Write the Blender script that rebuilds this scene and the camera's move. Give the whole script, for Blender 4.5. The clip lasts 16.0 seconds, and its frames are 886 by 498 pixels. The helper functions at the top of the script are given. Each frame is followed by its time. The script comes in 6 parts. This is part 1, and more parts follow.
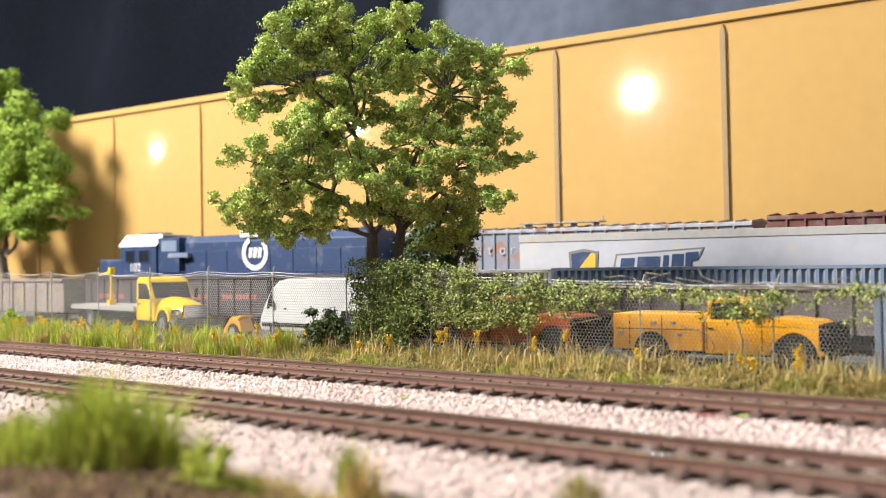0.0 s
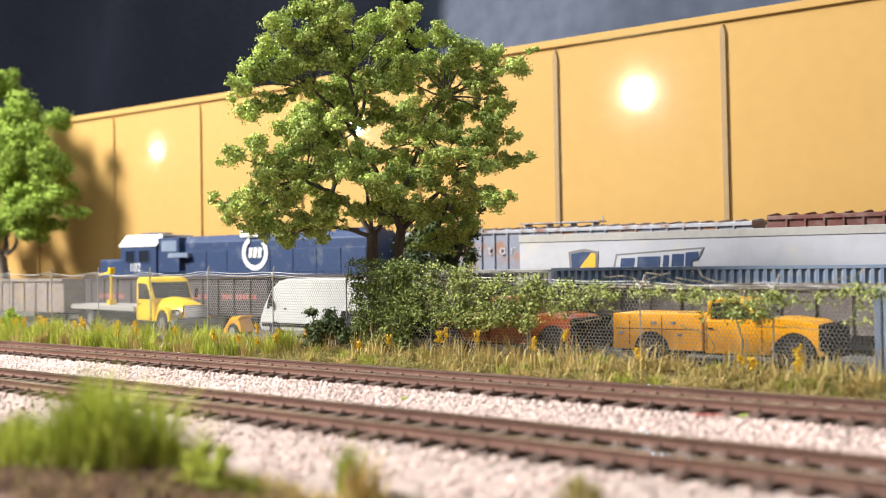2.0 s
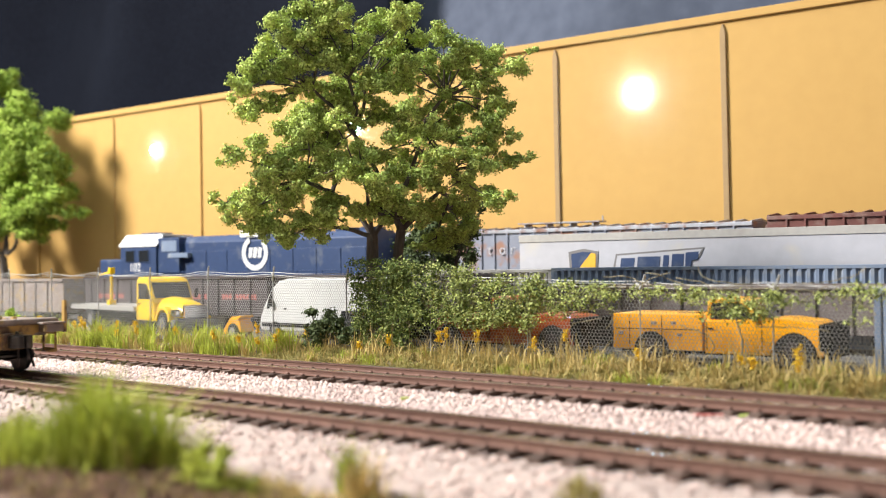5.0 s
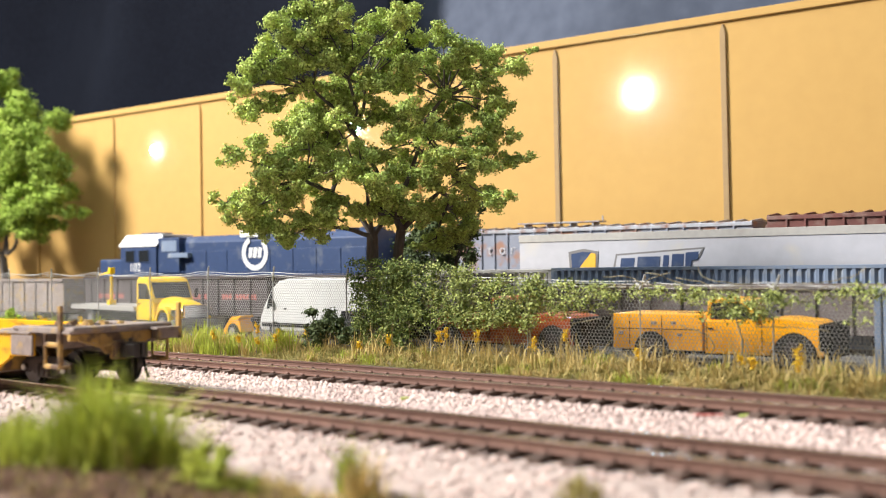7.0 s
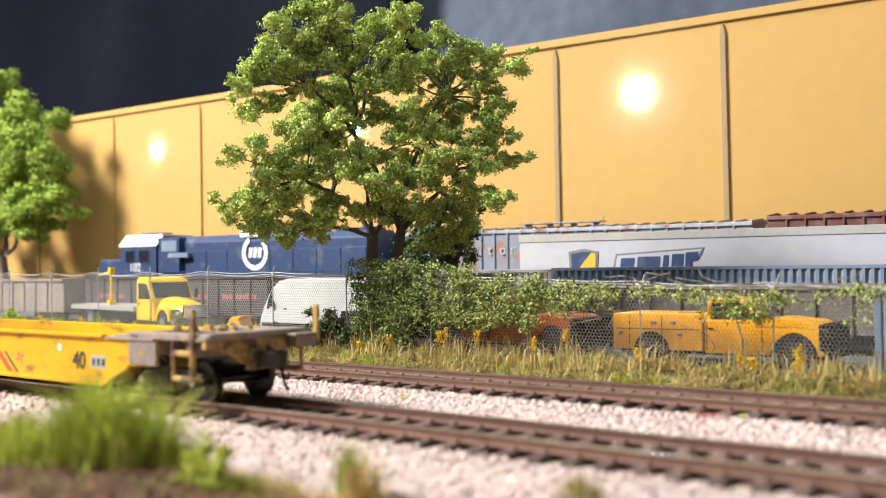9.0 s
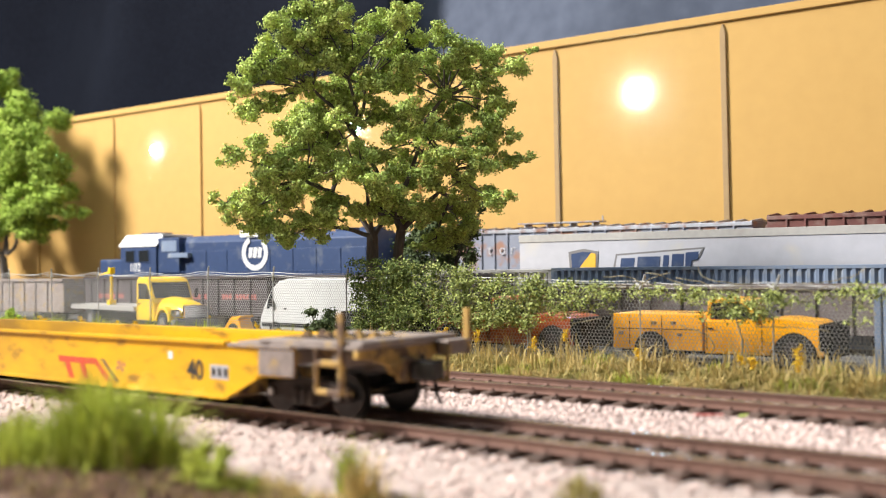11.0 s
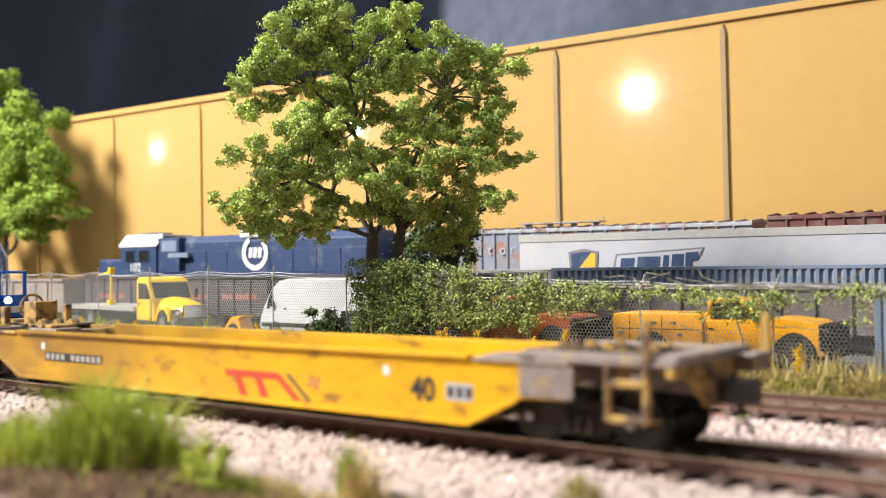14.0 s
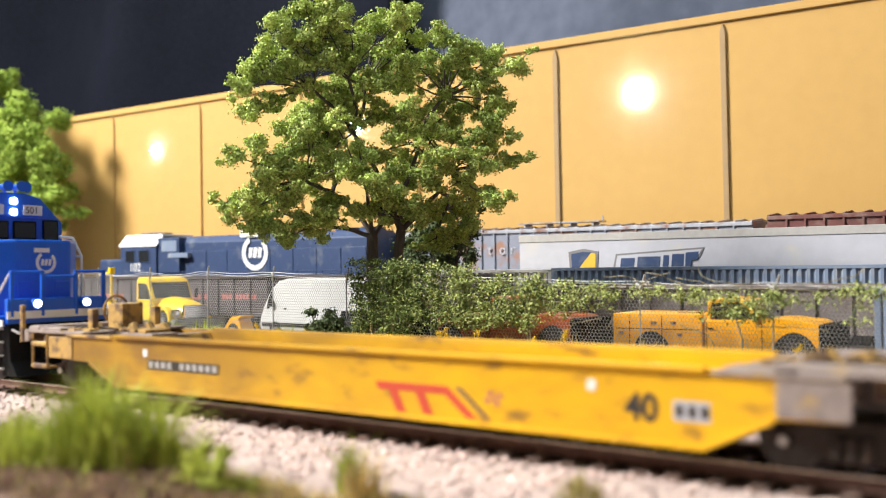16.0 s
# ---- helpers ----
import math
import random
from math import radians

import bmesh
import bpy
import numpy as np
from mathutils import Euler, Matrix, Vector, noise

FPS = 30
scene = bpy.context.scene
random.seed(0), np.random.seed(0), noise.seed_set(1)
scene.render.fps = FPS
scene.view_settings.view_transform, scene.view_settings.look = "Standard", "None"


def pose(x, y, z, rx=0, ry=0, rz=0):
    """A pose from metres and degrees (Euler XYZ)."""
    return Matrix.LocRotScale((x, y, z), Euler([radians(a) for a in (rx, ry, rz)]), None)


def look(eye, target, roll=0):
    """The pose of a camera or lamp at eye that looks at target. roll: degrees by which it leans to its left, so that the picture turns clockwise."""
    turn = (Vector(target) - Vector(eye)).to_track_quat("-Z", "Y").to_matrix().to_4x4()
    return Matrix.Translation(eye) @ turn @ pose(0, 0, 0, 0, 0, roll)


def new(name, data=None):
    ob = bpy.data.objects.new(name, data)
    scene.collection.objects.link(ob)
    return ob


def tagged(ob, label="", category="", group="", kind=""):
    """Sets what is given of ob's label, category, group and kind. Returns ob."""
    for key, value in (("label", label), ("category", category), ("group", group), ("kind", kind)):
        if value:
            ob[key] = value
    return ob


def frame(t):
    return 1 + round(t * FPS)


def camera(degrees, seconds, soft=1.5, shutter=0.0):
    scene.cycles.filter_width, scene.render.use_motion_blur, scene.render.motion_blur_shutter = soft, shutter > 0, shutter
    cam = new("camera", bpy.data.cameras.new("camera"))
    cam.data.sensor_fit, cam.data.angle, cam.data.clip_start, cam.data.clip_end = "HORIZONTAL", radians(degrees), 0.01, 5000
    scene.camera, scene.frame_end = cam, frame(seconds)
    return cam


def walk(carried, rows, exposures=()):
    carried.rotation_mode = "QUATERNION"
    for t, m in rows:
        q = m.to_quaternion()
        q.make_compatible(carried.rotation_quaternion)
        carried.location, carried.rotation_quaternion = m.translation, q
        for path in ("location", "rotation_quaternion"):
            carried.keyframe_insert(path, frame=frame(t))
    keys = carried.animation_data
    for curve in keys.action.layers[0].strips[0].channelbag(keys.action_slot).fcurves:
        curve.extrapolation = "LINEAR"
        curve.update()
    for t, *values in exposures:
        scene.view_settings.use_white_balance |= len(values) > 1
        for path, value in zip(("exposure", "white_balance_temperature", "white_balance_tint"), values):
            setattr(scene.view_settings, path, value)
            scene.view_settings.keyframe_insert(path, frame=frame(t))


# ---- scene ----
# A model railway in 1:87, built at its true size. Lengths below are in millimetres, U turns them to metres.
U = 0.001
EYE = (0.0, 0.0, 0.0316)
YAW, RISE, LEAN = 37.739, 1.074, -0.69
cam = camera(48.03, 16.0, soft=1.0, shutter=0.6)
cam.data.dof.use_dof = True
cam.data.dof.focus_distance = 0.385
cam.data.dof.aperture_fstop = 16.5
_d = (-math.sin(radians(YAW)), math.cos(radians(YAW)), math.tan(radians(RISE)))
CAM_POSE = look(EYE, (_d[0], _d[1], EYE[2] + _d[2]), LEAN)
walk(cam, [(0.0, CAM_POSE), (16.0, CAM_POSE)], exposures=[(0.0, 0.0), (16.0, 0.0)])

# ---- light of the hobby room: an overhead lamp and an added fill, both unseen ----
world = bpy.data.worlds.new("room_air")
world.use_nodes = True
world.node_tree.nodes["Background"].inputs[0].default_value = (0.80, 0.88, 1.0, 1)
world.node_tree.nodes["Background"].inputs[1].default_value = 0.25
scene.world = world


def area_lamp(name, eye, target, sx, sy, watts, colour):
    data = bpy.data.lights.new(name, "AREA")
    data.shape, data.size, data.size_y, data.energy, data.color = "RECTANGLE", sx, sy, watts, colour
    ob = new(name, data)
    ob.matrix_world = look(eye, target)
    return ob


area_lamp("unseen_lamp", (-1.02, -0.47, 0.93), (-0.52, 0.34, 0.05), 0.30, 0.30, 54.0, (1.0, 0.965, 0.915))
# soft cool fill from above, added to brighten the ground
area_lamp("unseen_lamp", (-0.30, -0.12, 1.15), (-0.28, 0.14, 0.0), 0.7, 0.5, 8.5, (0.80, 0.93, 1.0))


# ---- materials ----
def material(name, colour, second=None, rough=0.6, metal=0.0, grain=0.8, large=0.06, mix=0.5, bump=0.2, spec=0.5,
             vary=0.0, dirt=None, dirt_at=0.62, dirt_scale=0.12, emit=0.0, stretch=(1, 1, 1), thin=0.0, end=None):
    """Two scales of noise, grain and large (cycles per mm), between two colours; dirt adds patches of a third."""
    m = bpy.data.materials.new(name)
    m.use_nodes = True
    nt = m.node_tree
    n, l = nt.nodes, nt.links
    b = n["Principled BSDF"]
    b.inputs["Roughness"].default_value, b.inputs["Metallic"].default_value = rough, metal
    b.inputs["Specular IOR Level"].default_value = spec
    second = second or tuple(c * 0.72 for c in colour)
    tc, mp = n.new("ShaderNodeTexCoord"), n.new("ShaderNodeMapping")
    mp.inputs["Scale"].default_value = [1000 * s for s in stretch]
    l.new(tc.outputs["Object"], mp.inputs["Vector"])

    def noise_node(scale, detail=4):
        t = n.new("ShaderNodeTexNoise")
        t.inputs["Scale"].default_value, t.inputs["Detail"].default_value = scale, detail
        l.new(mp.outputs[0], t.inputs["Vector"])
        return t

    def mixer(fac, a, bb):
        x = n.new("ShaderNodeMix")
        x.data_type = "RGBA"
        l.new(fac, x.inputs[0])
        for s, v in ((6, a), (7, bb)):
            if isinstance(v, tuple):
                x.inputs[s].default_value = (*v, 1)
            else:
                l.new(v, x.inputs[s])
        return x.outputs[2]

    def ramp(src, lo, hi):
        r = n.new("ShaderNodeMapRange")
        r.inputs["From Min"].default_value, r.inputs["From Max"].default_value = lo, hi
        l.new(src, r.inputs["Value"])
        return r.outputs[0]

    fine, wide = noise_node(grain, 5), noise_node(large, 3)
    add = n.new("ShaderNodeMath")
    add.operation = "ADD"
    l.new(fine.outputs[0], add.inputs[0]), l.new(wide.outputs[0], add.inputs[1])
    fac = ramp(add.outputs[0], 1.0 - mix * 0.8, 1.0 + mix * 0.8)
    col = mixer(fac, colour, second)
    if vary:
        info = n.new("ShaderNodeObjectInfo") if vary > 0 else n.new("ShaderNodeNewGeometry")
        out = info.outputs["Random"] if vary > 0 else info.outputs["Random Per Island"]
        hsv = n.new("ShaderNodeHueSaturation")
        l.new(ramp(out, -0.0, 1.0), hsv.inputs["Value"])
        mr = hsv.inputs["Value"].links[0].from_node
        mr.inputs["To Min"].default_value, mr.inputs["To Max"].default_value = 1 - abs(vary), 1 + abs(vary)
        l.new(col, hsv.inputs["Color"])
        col = hsv.outputs[0]
    if dirt:
        dn = noise_node(dirt_scale, 8)
        col = mixer(ramp(dn.outputs[0], dirt_at - 0.06, dirt_at + 0.08), col, dirt)
    if end:
        # a further colour that grows along x between two places, in metres
        split = n.new("ShaderNodeSeparateXYZ")
        l.new(tc.outputs["Object"], split.inputs[0])
        grow, dn = ramp(split.outputs[0], end[0], end[1]), noise_node(0.12, 6)
        both = n.new("ShaderNodeMath")
        both.operation = "MULTIPLY"
        l.new(grow, both.inputs[0]), l.new(ramp(dn.outputs[0], 0.05, 0.55), both.inputs[1])
        col = mixer(both.outputs[0], col, end[2])
    l.new(col, b.inputs["Base Color"])
    if emit:
        l.new(col, b.inputs["Emission Color"])
        b.inputs["Emission Strength"].default_value = emit
    if thin:
        tr, mx = n.new("ShaderNodeBsdfTranslucent"), n.new("ShaderNodeMixShader")
        mx.inputs[0].default_value = thin
        l.new(col, tr.inputs["Color"])
        l.new(b.outputs[0], mx.inputs[1]), l.new(tr.outputs[0], mx.inputs[2])
        l.new(mx.outputs[0], n["Material Output"].inputs["Surface"])
    if bump:
        bp = n.new("ShaderNodeBump")
        bp.inputs["Strength"].default_value, bp.inputs["Distance"].default_value = bump, 0.0004
        l.new(fine.outputs[0], bp.inputs["Height"])
        l.new(bp.outputs[0], b.inputs["Normal"])
    return m


M = {
    "soil": material("sandy_soil", (0.20, 0.145, 0.095), (0.10, 0.07, 0.045), 0.95, grain=0.9, large=0.05, bump=0.6),
    "brown_soil": material("brown_soil", (0.22, 0.13, 0.09), (0.10, 0.06, 0.042), 0.95, grain=0.8, large=0.1, bump=0.8),
    "ballast": material("pink_granite_ballast", (0.73, 0.56, 0.505), (0.44, 0.325, 0.295), 0.85, grain=1.2, bump=0.1, vary=-0.5),
    "ballast_bed": material("ballast_bed", (0.58, 0.46, 0.41), (0.32, 0.24, 0.21), 0.95, grain=1.6, large=0.1, bump=0.8),
    "rail": material("rusty_rail", (0.23, 0.125, 0.095), (0.14, 0.075, 0.058), 0.6, 0.2, grain=0.5, bump=0.2),
    "rail_top": material("worn_rail_head", (0.78, 0.70, 0.58), (0.36, 0.26, 0.20), 0.2, 0.8, mix=0.22, grain=0.02, large=0.004, bump=0.03),
    "tie": material("weathered_tie", (0.18, 0.12, 0.092), (0.095, 0.062, 0.05), 0.85, grain=0.8, bump=0.5, vary=0.3, stretch=(1, 0.2, 1)),
    "wall": material("ochre_painted_wall", (0.525, 0.318, 0.092), (0.44, 0.26, 0.073), 0.75, grain=0.12, large=0.006, mix=0.9, bump=0.06),
    "wall_joint": material("wall_joint_strip", (0.36, 0.245, 0.12), (0.30, 0.20, 0.10), 0.8, grain=0.5, bump=0.1),
    "curtain": material("black_cloth", (0.0025, 0.003, 0.006), (0.012, 0.015, 0.024), 0.9, spec=0.08, grain=0.4, large=0.003, bump=0.1),
    "grey_wall": material("grey_room_wall", (0.135, 0.155, 0.21), (0.07, 0.082, 0.115), 0.9, spec=0.1, grain=0.05, large=0.003, bump=0.05),
    "room": material("room_paint", (0.22, 0.215, 0.21), (0.18, 0.175, 0.17), 0.9, grain=0.02, large=0.002, bump=0.02),
    "asphalt": material("lot_asphalt", (0.13, 0.125, 0.12), (0.09, 0.085, 0.08), 0.9, grain=1.5, large=0.03, bump=0.4),
    "bark": material("tree_bark", (0.17, 0.145, 0.125), (0.065, 0.055, 0.048), 0.9, grain=0.9, bump=0.7, stretch=(1, 1, 0.3)),
    "leaf": material("foliage_green", (0.69, 0.77, 0.24), (0.29, 0.40, 0.10), 0.8, thin=0.10, grain=0.25, large=0.05, mix=0.5, bump=0.0, vary=-0.45, spec=0.2),
    "leaf_far": material("bright_foliage", (0.46, 0.59, 0.11), (0.18, 0.28, 0.04), 0.8, thin=0.08, grain=0.25, large=0.05, mix=0.7, bump=0.0, vary=-0.4, spec=0.2),
    "ivy": material("ivy_leaf", (0.55, 0.59, 0.20), (0.17, 0.21, 0.045), 0.6, thin=0.12, grain=0.3, large=0.06, mix=0.8, bump=0.0, vary=-0.45, spec=0.3),
    "bush": material("dark_bush_leaf", (0.12, 0.155, 0.065), (0.055, 0.077, 0.034), 0.8, grain=0.3, bump=0.0, vary=-0.4, spec=0.2),
    # darker copy of the ivy leaf, shade put into its colour
    "ivy_shade": material("shaded_vine_leaf", (0.17, 0.22, 0.055), (0.07, 0.10, 0.024), 0.7, thin=0.08, grain=0.3, bump=0.0, vary=-0.4, spec=0.2),
    "stem": material("vine_stem", (0.30, 0.26, 0.17), (0.17, 0.14, 0.09), 0.8, grain=1.0, bump=0.2),
    "straw": material("dry_grass", (0.66, 0.51, 0.22), (0.44, 0.33, 0.12), 0.8, thin=0.25, grain=0.2, large=0.06, bump=0.0, vary=-0.3, spec=0.2),
    "olive": material("olive_grass", (0.27, 0.26, 0.085), (0.44, 0.36, 0.14), 0.8, thin=0.25, grain=0.2, large=0.06, bump=0.0, vary=-0.3, spec=0.2),
    "green": material("green_grass", (0.56, 0.57, 0.11), (0.34, 0.41, 0.065), 0.8, thin=0.25, grain=0.2, large=0.06, bump=0.0, vary=-0.35, spec=0.2),
    "flower": material("yellow_flower", (0.85, 0.58, 0.02), (0.72, 0.42, 0.01), 0.7, grain=0.9, bump=0.0, vary=-0.2),
    "wire": material("galvanised_wire", (0.55, 0.55, 0.54), (0.38, 0.37, 0.36), 0.5, 0.3, grain=1.0, bump=0.1),
    "netting": material("grey_netting", (0.40, 0.39, 0.38), (0.26, 0.255, 0.25), 0.7, 0.2, grain=0.3, bump=0.0),
    "yellow": material("weathered_yellow_paint", (0.84, 0.465, 0.005), (0.62, 0.32, 0.012), 0.40, grain=0.3, large=0.06, mix=0.5, bump=0.05,
                       dirt=(0.26, 0.13, 0.025), dirt_at=0.64, dirt_scale=0.3, end=(0.03, -0.06, (0.27, 0.145, 0.028)), stretch=(0.4, 1, 0.9)),
    "yellow_dirty": material("rusty_yellow_paint", (0.56, 0.34, 0.07), (0.33, 0.20, 0.08), 0.65, grain=0.4, large=0.1, mix=0.7, bump=0.1,
                             dirt=(0.12, 0.07, 0.045), dirt_at=0.52, dirt_scale=0.22),
    "grime": material("grey_brown_grime", (0.33, 0.265, 0.235), (0.18, 0.14, 0.125), 0.7, grain=0.4, large=0.1, bump=0.15,
                      dirt=(0.36, 0.24, 0.10), dirt_at=0.60, dirt_scale=0.25),
    "iron": material("dark_running_gear", (0.06, 0.045, 0.038), (0.028, 0.021, 0.018), 0.6, 0.2, spec=0.2, grain=0.5, bump=0.2, dirt=(0.09, 0.055, 0.038), dirt_at=0.62),
    "wheel": material("polished_wheel_steel", (0.07, 0.065, 0.062), (0.035, 0.03, 0.028), 0.28, 0.85, grain=0.3, bump=0.05),
    "black": material("black_plastic", (0.006, 0.006, 0.007), (0.011, 0.011, 0.011), 0.6, spec=0.1, grain=0.4, bump=0.05),
    "tyre": material("tyre_rubber", (0.02, 0.02, 0.02), (0.035, 0.033, 0.03), 0.85, grain=0.8, bump=0.3),
    "steel": material("bright_steel", (0.55, 0.54, 0.52), (0.40, 0.38, 0.36), 0.3, 0.9, grain=0.4, bump=0.05),
    "red": material("red_lettering", (0.62, 0.07, 0.03), (0.50, 0.06, 0.03), 0.5, grain=0.5, bump=0.0, dirt=(0.55, 0.22, 0.02), dirt_at=0.64),
    "ink": material("black_lettering", (0.02, 0.018, 0.016), (0.04, 0.03, 0.02), 0.6, grain=0.5, bump=0.0, dirt=(0.45, 0.25, 0.02), dirt_at=0.64, dirt_scale=0.3),
    "white": material("white_lettering", (0.80, 0.79, 0.76), (0.70, 0.69, 0.67), 0.5, grain=0.5, bump=0.0),
    "blue": material("blue_locomotive_paint", (0.010, 0.125, 0.66), (0.008, 0.10, 0.56), 0.34, grain=0.3, large=0.03, bump=0.02),
    "navy": material("faded_navy_paint", (0.026, 0.052, 0.13), (0.019, 0.038, 0.097), 0.5, grain=0.3, large=0.03, bump=0.03, dirt=(0.08, 0.10, 0.15), dirt_at=0.62),
    "glass": material("dark_window_glass", (0.015, 0.018, 0.02), (0.02, 0.022, 0.025), 0.08, grain=0.1, bump=0.0, spec=0.8),
    "lamp": material("lit_headlight", (1.0, 0.97, 0.90), (1.0, 0.97, 0.90), 0.3, grain=0.5, bump=0.0, emit=9.0),
    "wall_lamp": material("lit_wall_lamp", (0.28, 0.55, 1.0), (0.28, 0.55, 1.0), 0.3, grain=0.5, bump=0.0, emit=200.0),
    "orange": material("orange_vehicle_paint", (0.92, 0.41, 0.005), (0.86, 0.37, 0.005), 0.35, grain=0.3, large=0.03, bump=0.02),
    "rust_orange": material("red_orange_paint", (0.36, 0.07, 0.012), (0.25, 0.05, 0.010), 0.4, grain=0.3, large=0.04, bump=0.03),
    "truck_yellow": material("yellow_truck_paint", (0.85, 0.55, 0.010), (0.80, 0.50, 0.010), 0.35, grain=0.3, large=0.03, bump=0.02),
    "van_white": material("white_vehicle_paint", (0.62, 0.62, 0.61), (0.54, 0.54, 0.53), 0.35, grain=0.3, large=0.02, bump=0.02),
    "chrome": material("chrome_trim", (0.75, 0.75, 0.76), (0.6, 0.6, 0.62), 0.15, 1.0, grain=0.5, bump=0.0),
    "trailer": material("white_trailer_side", (0.46, 0.455, 0.49), (0.385, 0.38, 0.41), 0.5, grain=0.2, large=0.03, bump=0.03, dirt=(0.50, 0.47, 0.42), dirt_at=0.63, dirt_scale=0.05),
    "trailer_rail": material("grey_trailer_rail", (0.42, 0.40, 0.37), (0.32, 0.30, 0.28), 0.6, grain=0.4, bump=0.05),
    "container": material("slate_blue_container", (0.19, 0.24, 0.33), (0.14, 0.18, 0.26), 0.6, grain=0.3, large=0.05, bump=0.05, dirt=(0.26, 0.28, 0.31), dirt_at=0.58, dirt_scale=0.15),
    "grey_car": material("faded_grey_blue_car", (0.26, 0.28, 0.34), (0.20, 0.21, 0.26), 0.7, grain=0.3, large=0.04, bump=0.05, dirt=(0.30, 0.16, 0.11), dirt_at=0.56, dirt_scale=0.1),
    "roof_grey": material("galvanised_roof", (0.45, 0.46, 0.50), (0.30, 0.31, 0.34), 0.55, 0.3, grain=0.3, large=0.05, bump=0.05, dirt=(0.24, 0.12, 0.08), dirt_at=0.56),
    "dull": material("dull_brown_car", (0.20, 0.165, 0.155), (0.14, 0.115, 0.11), 0.75, grain=0.3, large=0.05, bump=0.08, dirt=(0.10, 0.08, 0.075), dirt_at=0.58),
    "turf": material("brown_turf", (0.27, 0.155, 0.10), (0.12, 0.07, 0.05), 0.9, grain=0.3, large=0.08, bump=0.0, vary=-0.4, spec=0.2),
    "oxide": material("oxide_red_car", (0.17, 0.055, 0.045), (0.11, 0.04, 0.035), 0.7, grain=0.3, large=0.05, bump=0.08, dirt=(0.20, 0.12, 0.10), dirt_at=0.58),
    "dark_car": material("dark_brown_hopper", (0.075, 0.06, 0.06), (0.05, 0.04, 0.042), 0.7, grain=0.3, large=0.05, bump=0.05),
    "faded_red": material("faded_red_lettering", (0.50, 0.16, 0.14), (0.40, 0.12, 0.10), 0.6, grain=0.5, bump=0.0),
    "grey_panel": material("grey_panel", (0.20, 0.19, 0.185), (0.15, 0.14, 0.14), 0.7, grain=0.4, large=0.05, bump=0.1),
    "gold": material("gold_shield_paint", (0.75, 0.42, 0.04), (0.68, 0.36, 0.03), 0.5, grain=0.5, bump=0.0),
}


# ---- building helpers ----
def box(bm, x0, x1, y0, y1, z0, z1, bevel=0.0):
    made = bmesh.new()
    bmesh.ops.create_cube(made, size=1.0, matrix=Matrix.Translation(((x0 + x1) / 2, (y0 + y1) / 2, (z0 + z1) / 2)) @ Matrix.Diagonal((x1 - x0, y1 - y0, z1 - z0, 1)))
    if bevel:
        bmesh.ops.bevel(made, geom=made.edges[:], offset=bevel, segments=2, profile=0.6, affect="EDGES", clamp_overlap=True)
    merge(bm, made)


def merge(bm, made, m=None):
    if m is not None:
        made.transform(m)
    tmp = bpy.data.meshes.new("tmp")
    made.to_mesh(tmp)
    made.free()
    bm.from_mesh(tmp)
    bpy.data.meshes.remove(tmp)


def rod(bm, p, q, r, r2=None, n=8):
    p, q = Vector(p), Vector(q)
    r2 = r if r2 is None else r2
    turn = (q - p).to_track_quat("Z", "Y").to_matrix().to_4x4()
    bmesh.ops.create_cone(bm, cap_ends=True, segments=n, radius1=r, radius2=r2, depth=(q - p).length,
                          matrix=Matrix.Translation((p + q) / 2) @ turn)


def pipe(bm, points, r, n=6):
    for p, q in zip(points[:-1], points[1:]):
        rod(bm, p, q, r, n=n)


def tube(bm, points, r):
    """One unbroken thin tube along points that run mostly along x."""
    rings = [[bm.verts.new((x, y + r * math.cos(a), z + r * math.sin(a))) for a in (0.5, 2.1, 3.7, 5.2)] for x, y, z in points]
    for a, b in zip(rings[:-1], rings[1:]):
        for k in range(4):
            bm.faces.new((a[k], a[(k + 1) % 4], b[(k + 1) % 4], b[k]))


def ball(bm, p, r, n=10):
    bmesh.ops.create_uvsphere(bm, u_segments=n, v_segments=max(5, n // 2 + 1), radius=r, matrix=Matrix.Translation(p))


def prism(bm, outline, y0, y1, bevel=0.0, axis="y"):
    """An outline in x and z drawn out along y (or, with axis x, in y and z along x)."""
    made = bmesh.new()
    put = (lambda u, v, w: (u, w, v)) if axis == "y" else ((lambda u, v, w: (w, u, v)) if axis == "x" else (lambda u, v, w: (u, v, w)))
    lo = [made.verts.new(put(u, v, y0)) for u, v in outline]
    hi = [made.verts.new(put(u, v, y1)) for u, v in outline]
    made.faces.new(lo), made.faces.new(hi)
    for i in range(len(lo)):
        j = (i + 1) % len(lo)
        made.faces.new((lo[i], lo[j], hi[j], hi[i]))
    bmesh.ops.recalc_face_normals(made, faces=made.faces[:])
    if bevel:
        bmesh.ops.bevel(made, geom=made.edges[:], offset=bevel, segments=2, profile=0.6, affect="EDGES", clamp_overlap=True)
    merge(bm, made)


def mesh_of(name, bm, mat, smooth=False):
    bm.transform(Matrix.Scale(U, 4))
    bmesh.ops.recalc_face_normals(bm, faces=bm.faces[:])
    me = bpy.data.meshes.new(name)
    bm.to_mesh(me)
    bm.free()
    me.materials.append(mat)
    if smooth:
        me.polygons.foreach_set("use_smooth", [True] * len(me.polygons))
    return me


def part(name, bm, mat, parent, label="", smooth=False, kind=""):
    ob = new(name, mesh_of(name, bm, mat, smooth))
    ob.parent = parent
    return tagged(ob, label, kind=kind)


def thing(name, x, y, z, label, category, rz=0.0, group="", kind=""):
    ob = new(name)
    ob.empty_display_size = 0.01
    ob.matrix_basis = pose(x * U, y * U, z * U, 0, 0, rz)
    return tagged(ob, label, category, group, kind)


